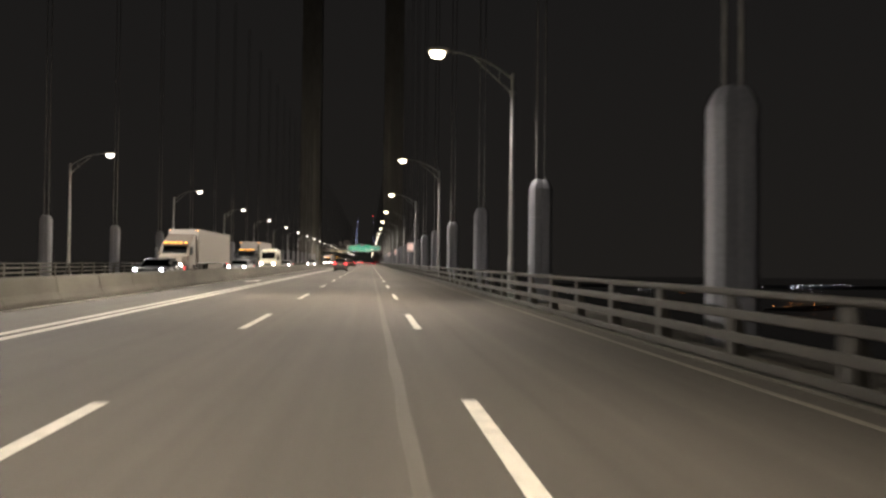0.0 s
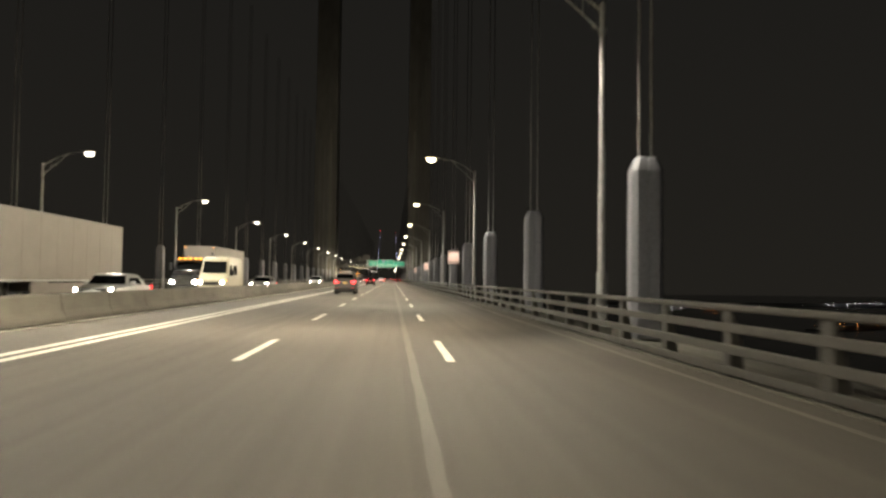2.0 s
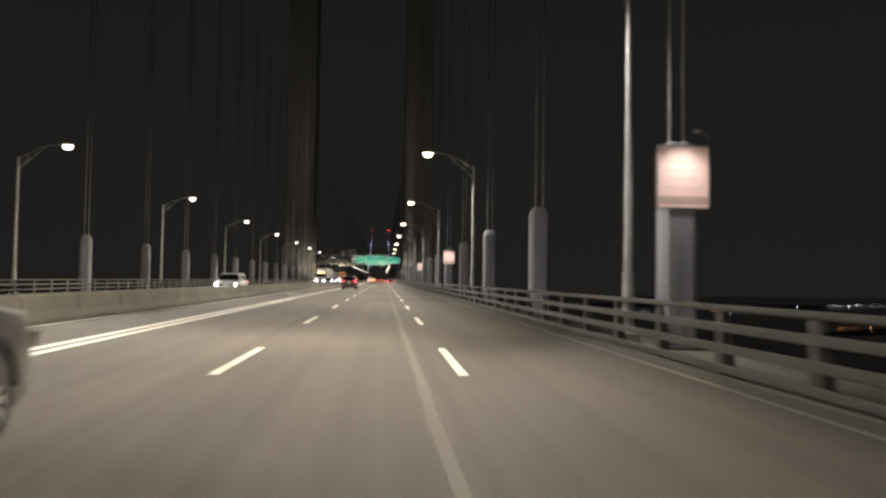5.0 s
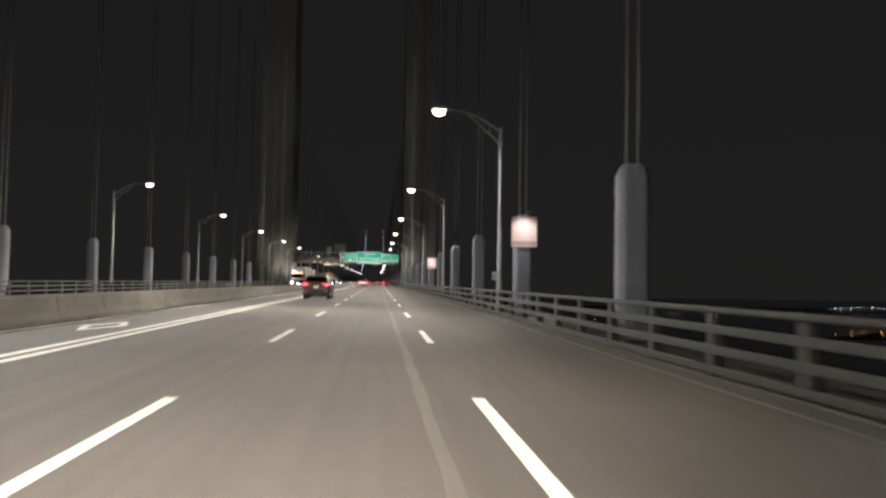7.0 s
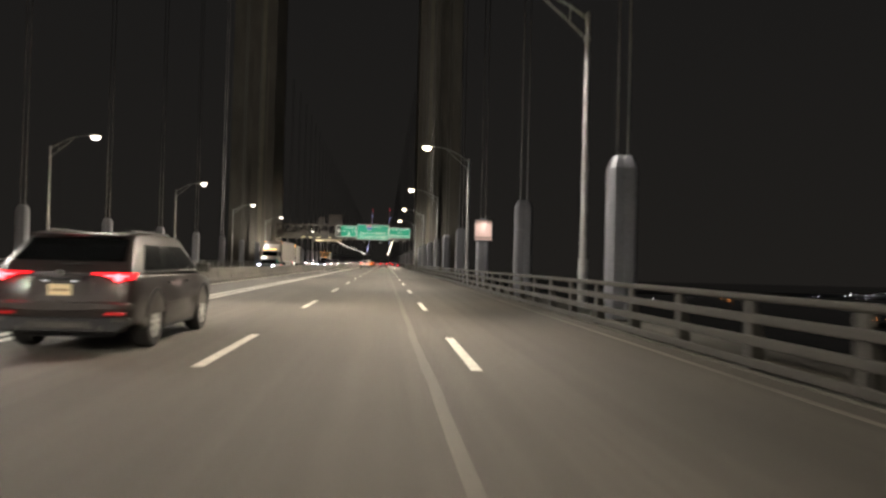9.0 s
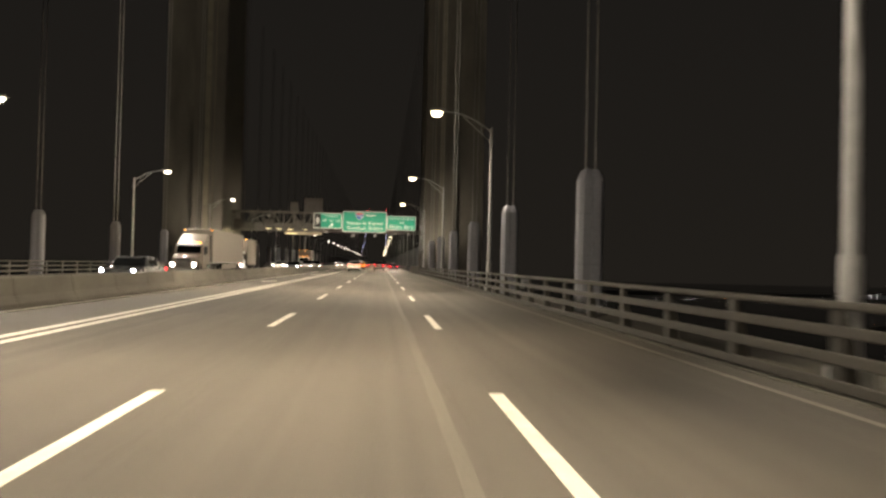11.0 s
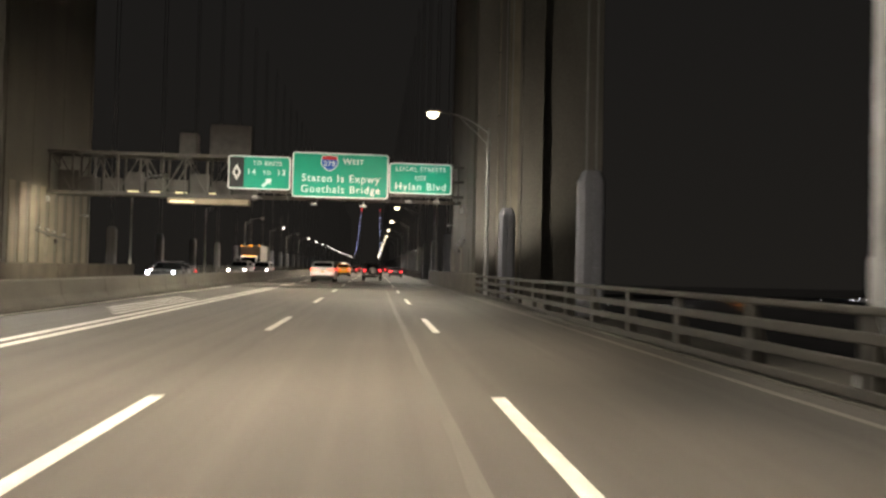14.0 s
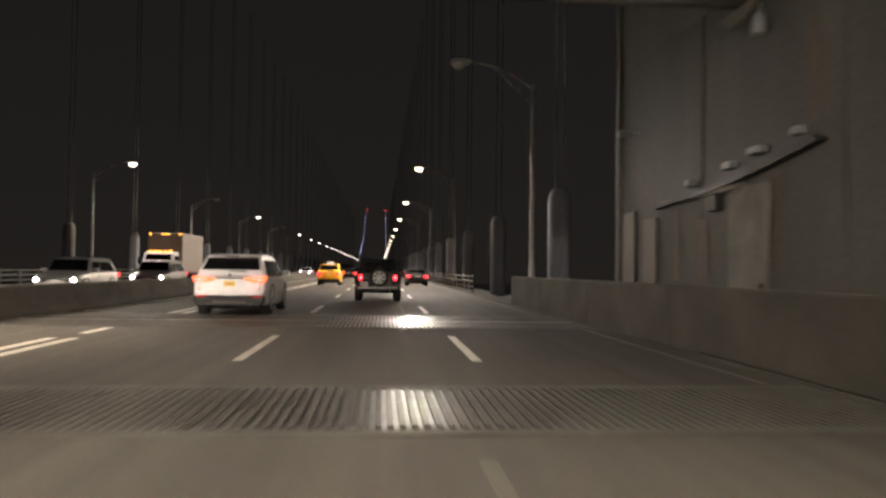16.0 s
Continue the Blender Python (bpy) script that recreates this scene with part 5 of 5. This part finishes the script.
def build_offroader():
    """A boxy open-sided four-wheel drive with a soft top and a spare wheel on its tailgate."""
    c = thing("offroad_car", "dark boxy four-wheel drive with a spare wheel on its tailgate", "car", "vehicles on the bridge")
    hw, L = 0.80, 4.2
    low = [(0.05, 0.52)] + [(y, z + 0.12) for y, z in arch(0.78, 0.50, 0.42)] + [(1.6, 0.45), (2.7, 0.45)] + [(y, z + 0.12) for y, z in arch(3.2, 0.50, 0.42)]
    low += [(4.05, 0.5), (4.05, 1.08), (2.75, 1.16), (2.6, 1.16), (0.05, 1.16)]
    sl = [(i, (lambda y, z, u=u: u * hw)) for u, i in ((-1, 0.02), (-0.97, 0.0), (0.97, 0.0), (1, 0.02))]
    part("body", sweep_x(low, sl), BLACK_CAR, c, smooth=True)
    top = [(0.07, 1.15), (0.12, 1.74), (0.3, 1.80), (2.2, 1.82), (2.35, 1.78), (2.72, 1.15)]

    def tw(z):
        return hw * (0.99 - 0.12 * (z - 1.15) / 0.67)
    sl = [(i, (lambda y, z, u=u: u * tw(z))) for u, i in ((-1, 0.03), (-0.95, 0.0), (0.95, 0.0), (1, 0.03))]
    soft = part("soft_top", sweep_x(top, sl), CANVAS, c, "black soft top", smooth=True)
    part("rear_window", prism([(-0.55, 1.22), (0.55, 1.22), (0.50, 1.64), (-0.50, 1.64)], 0.045, 0.10, "y", 0.01), CAR_GLASS, soft, "dark rear window")
    part("windscreen", prism([(-0.68, 1.20), (0.68, 1.20), (0.62, 1.70), (-0.62, 1.70)], 2.66, 2.70, "y"), CAR_GLASS, soft)
    for sg in (-1, 1):
        for y0, y1 in ((0.35, 1.15), (1.3, 2.3)):
            bm = bmesh.new()
            q = [(y0, 1.24), (y1, 1.24), (y1 - 0.05, 1.68), (y0 + 0.02, 1.68)]
            fr = [bm.verts.new((sg * (tw(z) + 0.004), y, z)) for y, z in q]
            bk = [bm.verts.new((sg * (tw(z) - 0.02), y, z)) for y, z in q]
            bm.faces.new(fr)
            bm.faces.new(bk[::-1])
            for i in range(4):
                j = (i + 1) % 4
                bm.faces.new((fr[i], bk[i], bk[j], fr[j]))
            part("side_window", bm, CAR_GLASS, soft)
        for yc in (0.78, 3.2):
            pts = [(yc - 0.62, 0.72), (yc - 0.45, 0.98), (yc + 0.45, 0.98), (yc + 0.62, 0.72), (yc + 0.62, 0.78), (yc + 0.48, 1.03), (yc - 0.48, 1.03), (yc - 0.62, 0.78)]
            part("fender", prism(pts, sg * (hw - 0.01), sg * (hw + 0.16), "x", 0.008), TRIM_BLACK, c, "black flared fender")
            wheel_parts(c, sg * (hw + 0.02), yc, 0.41, 0.27, RIM, sg, 5)
        tl = part("tail_lamp", box(sg * 0.71 - 0.075, sg * 0.71 + 0.075, -0.02, 0.06, 0.88, 1.10, 0.012), TAIL, c, "lit square tail lamp")
        part("lamp_core", box(sg * 0.71 - 0.04, sg * 0.71 + 0.04, -0.026, -0.0205, 0.93, 1.05), TAIL_HOT, tl)
        part("mirror", box(sg * 0.98 - 0.1, sg * 0.98 + 0.1, 2.55, 2.65, 1.2, 1.38, 0.02), TRIM_BLACK, c)
        part("hinge", box(sg * 0.60 - 0.03, sg * 0.60 + 0.03, 0.03, 0.06, 0.80, 1.05), TRIM_BLACK, c)
    part("bumper", box(-0.86, 0.86, -0.10, 0.06, 0.50, 0.66, 0.03), CHROME, c, "bright metal rear bumper")
    pl = part("number_plate", box(-0.72, -0.41, -0.115, -0.1005, 0.66, 0.81, 0.004), PLATE_W, c, "number plate with a plain bar")
    part("plate_bar", box(-0.68, -0.45, -0.119, -0.1155, 0.71, 0.76), SIGN_BLACK, pl)
    # spare wheel, facing back
    sp = part("spare_wheel", lathe([(0.24, -0.12), (0.36, -0.12), (0.39, -0.07), (0.39, 0.07), (0.36, 0.12), (0.24, 0.12)], 26, "y"), RUBBER, c, "spare tyre on the tailgate", smooth=True)
    sp.matrix_basis = pose(0.05, -0.10, 1.0)
    bm = bmesh.new()
    add_tube(bm, (0, -0.135, 0), (0, 0.0, 0), 0.10, sides=14)
    for i in range(7):
        a = 2 * math.pi * i / 7 + 0.3
        m = Matrix.Rotation(a, 4, "Y")
        bmesh.ops.create_cube(bm, size=1, matrix=m @ Matrix.LocRotScale((0.165, -0.122, 0), None, (0.17, 0.03, 0.075)))
    part("spare_rim", bm, RIM, sp, "silver seven-spoke rim")
    part("rim_edge", lathe([(0.225, -0.10), (0.225, -0.138), (0.262, -0.138), (0.262, -0.10)], 24, "y"), RIM, sp, "silver rim edge", smooth=True)
    part("rim_back", tube((0, -0.02, 0), (0, 0.06, 0), 0.245, sides=20), TRIM_BLACK, sp)
    part("stop_lamp", box(-0.02, 0.12, -0.02, 0.03, 1.42, 1.47), STOP_OFF, c, "small dark red stop lamp")
    part("underbody", box(-0.6, 0.6, 0.2, 3.9, 0.38, 0.50), TRIM_BLACK, c)
    part("axle", tube((-0.7, 0.78, 0.41), (0.7, 0.78, 0.41), 0.06, sides=8), TRIM_BLACK, c)
    part("exhaust", tube((0.5, 0.0, 0.42), (0.5, 0.5, 0.45), 0.035, sides=8), GALV, c)
    return c


put_car(build_offroader(), -0.34, 374.05)

# oncoming cars: their noses towards -y
on_suv = build_car("suv", "silver SUV coming the other way with bright headlights", SILVER_CAR, nose=True, L=4.6, W=1.86, H=1.68)
on_sedan = build_car("sedan", "silver sedan coming the other way with bright headlights", SILVER_CAR, nose=True, L=4.75, W=1.84, H=1.45, belt=0.95, wb=2.78, over=1.0, r=0.33, hood=1.45,
                     roof=(1.35, 2.75), tail_slope=0.3, rails=False, deck=0.75, spoiler=False, cladding=False, plate_z=0.72)
on_dark = build_car("sedan", "black sedan coming the other way with blue-white headlights", BLACK_CAR, nose=True, head=HEAD_B, L=4.75, W=1.84, H=1.45, belt=0.95, wb=2.78, over=1.0, r=0.33, hood=1.45,
                    roof=(1.35, 2.75), tail_slope=0.3, rails=False, deck=0.75, spoiler=False, cladding=False, plate_z=0.72)


def oncoming(model, length, spots):
    for i, (x, y) in enumerate(spots):
        m = pose(x, y + length, 0, 0, 0, 180)
        if i == 0:
            model.matrix_basis = m
        else:
            copy_thing(model, m)


oncoming(on_suv, 4.6, [(-12.1, 171.0), (-12.9, 373.4), (-12.1, 382.4)])
oncoming(on_sedan, 4.75, [(-12.0, 80.7), (-12.0, 119.6), (-15.8, 359.0), (-12.1, 464.0)])
oncoming(on_dark, 4.75, [(-12.1, 53.0), (-12.0, 276.0), (-12.2, 345.6)])


def big_wheel(parent, x, y, r=0.5, w=0.3, side=1):
    t = part("wheel", lathe([(r * 0.55, -w / 2), (r * 0.94, -w / 2), (r, -w * 0.35), (r, w * 0.35), (r * 0.94, w / 2), (r * 0.55, w / 2)], 20), RUBBER, parent, smooth=True)
    t.matrix_basis = pose(x, y, r)
    part("rim", lathe([(r * 0.56, -w * 0.45), (r * 0.56, w * 0.45 * 1.0), (r * 0.3, w * 0.2), (r * 0.18, w * 0.5)] if side > 0 else [(r * 0.56, w * 0.45), (r * 0.56, -w * 0.45), (r * 0.3, -w * 0.2), (r * 0.18, -w * 0.5)], 16), RIM_DARK, t, smooth=True)
    return t


def build_semi(label, paint, trailer_len=14.5, box_h=4.0, day=False):
    """An articulated lorry. Its nose is at y = 0 and points to -y."""
    t = thing("semi_truck", label, "truck", "trucks on the bridge")
    # tractor
    hood = [(0.0, 0.55), (0.02, 1.25), (0.25, 1.55), (1.55, 1.80), (1.55, 0.55)]
    sl = [(i, (lambda y, z, u=u: u * (0.93 + 0.16 * min(1, max(0, y) / 1.5)))) for u, i in ((-1, 0.05), (-0.93, 0.0), (0.93, 0.0), (1, 0.05))]
    part("hood", sweep_x(hood, sl), paint, t, smooth=True)
    cab = [(1.45, 0.60), (1.45, 1.80), (2.0, 2.62), (2.3, 2.75), (3.9, 3.55 if not day else 2.8), (4.1, 3.55 if not day else 2.75), (4.1, 0.60)]
    sl = [(i, (lambda y, z, u=u: u * (1.20 - 0.06 * max(0, z - 1.6)))) for u, i in ((-1, 0.03), (-0.95, 0.0), (0.95, 0.0), (1, 0.03))]
    cb = part("cab", sweep_x(cab, sl), paint, t, smooth=True)
    bm = bmesh.new()
    vs = [bm.verts.new(p) for p in ((-1.0, 1.50, 1.88), (1.0, 1.50, 1.88), (0.95, 1.94, 2.53), (-0.95, 1.94, 2.53))]
    bm.faces.new(vs)
    bmesh.ops.solidify(bm, geom=bm.faces[:], thickness=0.03)
    part("windscreen", bm, CAR_GLASS, cb, "dark windscreen")
    part("visor", prism([(1.55, 2.60), (1.45, 2.56), (1.98, 2.74), (2.02, 2.70)], -1.0, 1.0, "x"), DARK_STEEL, cb)
    for sg in (-1, 1):
        part("side_window", box(sg * 1.165 - 0.02, sg * 1.165 + 0.02, 1.95, 2.75, 1.75, 2.40, 0.01), CAR_GLASS, cb)
        part("headlight_housing", box(sg * 0.86 - 0.22, sg * 0.86 + 0.22, 0.0, 0.35, 0.78, 1.06, 0.04), CHROME, t)
        part("headlight", lathe([(0.13, -0.02), (0.15, 0.02), (0.12, 0.06)], 14, "y"), HEAD_W, t, "bright lit headlight").matrix_basis = pose(sg * 0.86, -0.01, 0.92)
        part("mirror", box(sg * 1.42 - 0.10, sg * 1.42 + 0.10, 1.55, 1.66, 1.85, 2.45, 0.02), TRIM_BLACK, t)
        part("exhaust_pipe", tube((sg * 1.16, 4.22, 0.9), (sg * 1.16, 4.22, 3.4), 0.075, sides=10), CHROME, t, "upright chrome exhaust")
        part("fuel_tank", tube((sg * 1.0, 2.6, 0.70), (sg * 1.0, 3.9, 0.70), 0.30, sides=16), CHROME, t, "round metal fuel tank", smooth=True)
        part("step", box(sg * 1.08 - 0.12, sg * 1.08 + 0.12, 1.7, 2.5, 0.42, 0.50), GALV, t)
        big_wheel(t, sg * 1.03, 1.0, 0.5, 0.3, sg)
        for y in (5.0, 6.3):
            big_wheel(t, sg * 0.92, y, 0.5, 0.55, sg)
        part("fender", prism([(0.42, 0.72), (0.55, 1.15), (1.45, 1.15), (1.58, 0.72), (1.58, 0.80), (1.5, 1.22), (0.5, 1.22), (0.42, 0.80)], sg * 0.92, sg * 1.2, "x"), paint, t)
    part("grille", box(-0.55, 0.55, -0.02, 0.06, 0.70, 1.45, 0.03), CHROME, t, "chrome grille")
    for i in range(6):
        part("grille_slat", box(-0.50, 0.50, -0.028, -0.0205, 0.76 + 0.11 * i, 0.82 + 0.11 * i), DARK_STEEL, t)
    part("front_bumper", box(-1.2, 1.2, -0.12, 0.12, 0.36, 0.68, 0.05), CHROME, t, "wide chrome bumper")
    for i in range(5):
        x = -0.8 + 0.4 * i
        part("marker_lamp", box(x - 0.10, x + 0.10, 1.93, 2.06, 2.70, 2.80, 0.01), MARKER, t, "amber roof marker lamp")
    part("frame_rail", box(-0.45, 0.45, 0.3, 7.0, 0.62, 0.85), DARK_STEEL, t)
    # trailer
    y0 = 4.75
    tr = part("trailer", box(-1.29, 1.29, y0, y0 + trailer_len, 1.15, box_h, 0.04), TRAILER_WHITE, t, "plain white box trailer")
    for sg in (-1, 1):
        for i in range(1, 9):
            y = y0 + trailer_len * i / 9
            part("panel_seam", box(sg * 1.2925 - 0.0035, sg * 1.2925 + 0.0035, y - 0.03, y + 0.03, 1.25, box_h - 0.08), TRAILER_WHITE, tr)
        part("corner_lamp", box(sg * 1.16 - 0.05, sg * 1.16 + 0.05, y0 - 0.03, y0 + 0.02, box_h - 0.13, box_h - 0.09), MARKER, tr, "amber corner lamp")
        part("bottom_rail", box(sg * 1.27 - 0.025, sg * 1.27 + 0.025, y0 + 0.05, y0 + trailer_len - 0.05, 1.06, 1.149), GALV, tr)
        part("tail_lamp", box(sg * 1.05 - 0.12, sg * 1.05 + 0.12, y0 + trailer_len, y0 + trailer_len + 0.03, 0.98, 1.08), TAIL, tr)
        part("landing_leg", box(sg * 0.7 - 0.06, sg * 0.7 + 0.06, y0 + 3.2, y0 + 3.35, 0.35, 1.15), DARK_STEEL, tr)
        part("side_guard", box(sg * 1.2 - 0.02, sg * 1.2 + 0.02, y0 + 4.2, y0 + trailer_len - 3.2, 0.55, 1.0), TRAILER_WHITE, tr)
        for y in (y0 + trailer_len - 2.4, y0 + trailer_len - 1.2):
            big_wheel(t, sg * 0.92, y, 0.5, 0.55, sg)
    part("bogie", box(-0.5, 0.5, y0 + trailer_len - 3.0, y0 + trailer_len - 0.6, 0.6, 1.149), DARK_STEEL, t)
    part("fifth_wheel", box(-0.45, 0.45, 5.2, 6.2, 0.851, 1.149), DARK_STEEL, t)
    part("underride_guard", box(-1.1, 1.1, y0 + trailer_len - 0.1, y0 + trailer_len, 0.5, 0.62), GALV, t)
    return t


semi_white = build_semi("pale articulated truck with amber roof lamps coming the other way", TRACTOR_TAN)
semi_white.matrix_basis = pose(-15.8, 72.0, 0)
copy_thing(semi_white, pose(-15.9, 303.0, 0))
semi_dark = build_semi("dark articulated truck with a white trailer and amber roof lamps", BLACK_CAR, 12.2, 3.9, True)
semi_dark.matrix_basis = pose(-15.8, 108.3, 0)


def build_box_truck(label):
    """A rigid box truck with its nose at y = 0, pointing to -y."""
    t = thing("box_truck", label, "truck", "trucks on the bridge")
    cab = [(0.0, 0.5), (0.02, 1.2), (0.35, 1.42), (0.75, 2.25), (1.0, 2.38), (2.1, 2.40), (2.1, 0.5)]
    sl = [(i, (lambda y, z, u=u: u * (1.08 - 0.08 * max(0, z - 1.2)))) for u, i in ((-1, 0.04), (-0.94, 0.0), (0.94, 0.0), (1, 0.04))]
    cb = part("cab", sweep_x(cab, sl), WHITE_CAR, t, smooth=True)
    bm = bmesh.new()
    bm.faces.new([bm.verts.new(p) for p in ((-0.92, 0.33, 1.48), (0.92, 0.33, 1.48), (0.85, 0.70, 2.20), (-0.85, 0.70, 2.20))])
    bmesh.ops.solidify(bm, geom=bm.faces[:], thickness=0.03)
    part("windscreen", bm, CAR_GLASS, cb, "dark windscreen")
    part("box_body", box(-1.22, 1.22, 2.25, 8.6, 0.95, 3.75, 0.04), TRAILER_WHITE, t, "plain white cargo box")
    part("box_skirt", box(-1.18, 1.18, 2.3, 8.5, 0.82, 0.949), DARK_STEEL, t)
    part("grille", box(-0.6, 0.6, -0.02, 0.05, 0.72, 1.12, 0.02), TRIM_BLACK, t)
    part("front_bumper", box(-1.08, 1.08, -0.08, 0.15, 0.38, 0.62, 0.04), GALV, t)
    part("frame_rail", box(-0.4, 0.4, 0.2, 8.4, 0.55, 0.82), DARK_STEEL, t)
    for i in range(5):
        x = -0.7 + 0.35 * i
        part("marker_lamp", box(x - 0.075, x + 0.075, 0.95, 1.05, 2.392, 2.455), MARKER, t, "amber marker lamp")
    for x in (-1.05, -0.2, 0, 0.2, 1.05):
        part("box_lamp", box(x - 0.07, x + 0.07, 2.225, 2.249, 3.62, 3.69), MARKER, t, "amber lamp on the box")
    for sg in (-1, 1):
        part("headlight", lathe([(0.12, -0.03), (0.14, 0.02), (0.1, 0.06)], 14, "y"), HEAD_W, t, "bright lit headlight").matrix_basis = pose(sg * 0.84, -0.01, 0.86)
        part("side_window", box(sg * 1.02 - 0.02, sg * 1.02 + 0.02, 0.95, 1.75, 1.45, 2.1, 0.01), CAR_GLASS, cb)
        part("mirror", box(sg * 1.3 - 0.09, sg * 1.3 + 0.09, 0.6, 0.7, 1.5, 2.0, 0.02), TRIM_BLACK, t)
        big_wheel(t, sg * 0.92, 1.05, 0.44, 0.27, sg)
        big_wheel(t, sg * 0.85, 6.6, 0.44, 0.5, sg)
    return t


bt = build_box_truck("white box truck with rows of amber marker lamps")
bt.matrix_basis = pose(-15.7, 396.5, 0)
copy_thing(bt, pose(-15.9, 323.0, 0))


def build_van():
    v = thing("van", "cream high-roofed van coming the other way with lit headlights", "van", "vehicles on the bridge")
    side = [(0.0, 0.42)] + arch(1.0, 0.42, 0.36) + [(1.7, 0.28), (3.9, 0.28)] + arch(4.6, 0.42, 0.36) + [(5.6, 0.32), (5.75, 0.42), (5.75, 1.2), (5.7, 2.55), (5.5, 2.68), (1.75, 2.72), (1.35, 2.62), (0.75, 1.52), (0.1, 1.16), (-0.02, 0.8)]
    sl = [(i, (lambda y, z, u=u: u * (0.97 - 0.10 * max(0, z - 1.2) / 1.4) * (1 - 0.10 * max(0, 0.8 - y) ** 2))) for u, i in ((-1, 0.03), (-0.96, 0.006), (-0.9, 0.0), (0.9, 0.0), (0.96, 0.006), (1, 0.03))]
    body = part("body", sweep_x(side, sl), VAN_CREAM, v, smooth=True)
    bm = bmesh.new()
    bm.faces.new([bm.verts.new(p) for p in ((-0.80, 0.755, 1.62), (0.80, 0.755, 1.62), (0.74, 1.18, 2.40), (-0.74, 1.18, 2.40))])
    bmesh.ops.solidify(bm, geom=bm.faces[:], thickness=0.04)
    part("windscreen", bm, CAR_GLASS, body, "dark windscreen")
    for sg in (-1, 1):
        for q in ([(1.05, 1.45), (1.95, 1.45), (1.95, 2.15), (1.45, 2.15)], [(2.5, 1.5), (3.6, 1.5), (3.6, 2.15), (2.5, 2.15)]):
            bm = bmesh.new()
            f = [bm.verts.new((sg * (0.976 - 0.10 * (z - 1.2) / 1.4), y, z)) for y, z in q]
            bm.faces.new(f)
            bmesh.ops.solidify(bm, geom=bm.faces[:], thickness=0.012)
            part("side_window", bm, CAR_GLASS, body)
        hl = part("headlight", box(sg * 0.70 - 0.16, sg * 0.70 + 0.16, -0.02, 0.2, 0.88, 1.08, 0.03), CAR_GLASS, v)
        part("bulb", lathe([(0.10, -0.045), (0.11, -0.02), (0.08, 0.02)], 14, "y"), HEAD_W, hl, "bright lit lamp").matrix_basis = pose(sg * 0.70, 0, 0.98)
        part("indicator", box(sg * 0.88 - 0.05, sg * 0.88 + 0.05, -0.01, 0.1, 1.06, 1.14), MARKER, v)
        part("mirror", box(sg * 1.12 - 0.1, sg * 1.12 + 0.1, 0.95, 1.05, 1.45, 1.8, 0.02), TRIM_BLACK, v)
        for y in (1.0, 4.6):
            wheel_parts(v, sg * 0.83, y, 0.36, 0.23, RIM_DARK, sg, 8)
    part("grille", box(-0.48, 0.48, -0.035, 0.05, 0.80, 1.02, 0.02), TRIM_BLACK, v)
    part("front_bumper", box(-0.92, 0.92, -0.06, 0.15, 0.42, 0.66, 0.04), TRIM_BLACK, v)
    part("roof_vent", box(-0.3, 0.3, 3.0, 3.6, 2.715, 2.83, 0.03), VAN_CREAM, v)
    return v


build_van().matrix_basis = pose(-11.75, 100.0, 0)
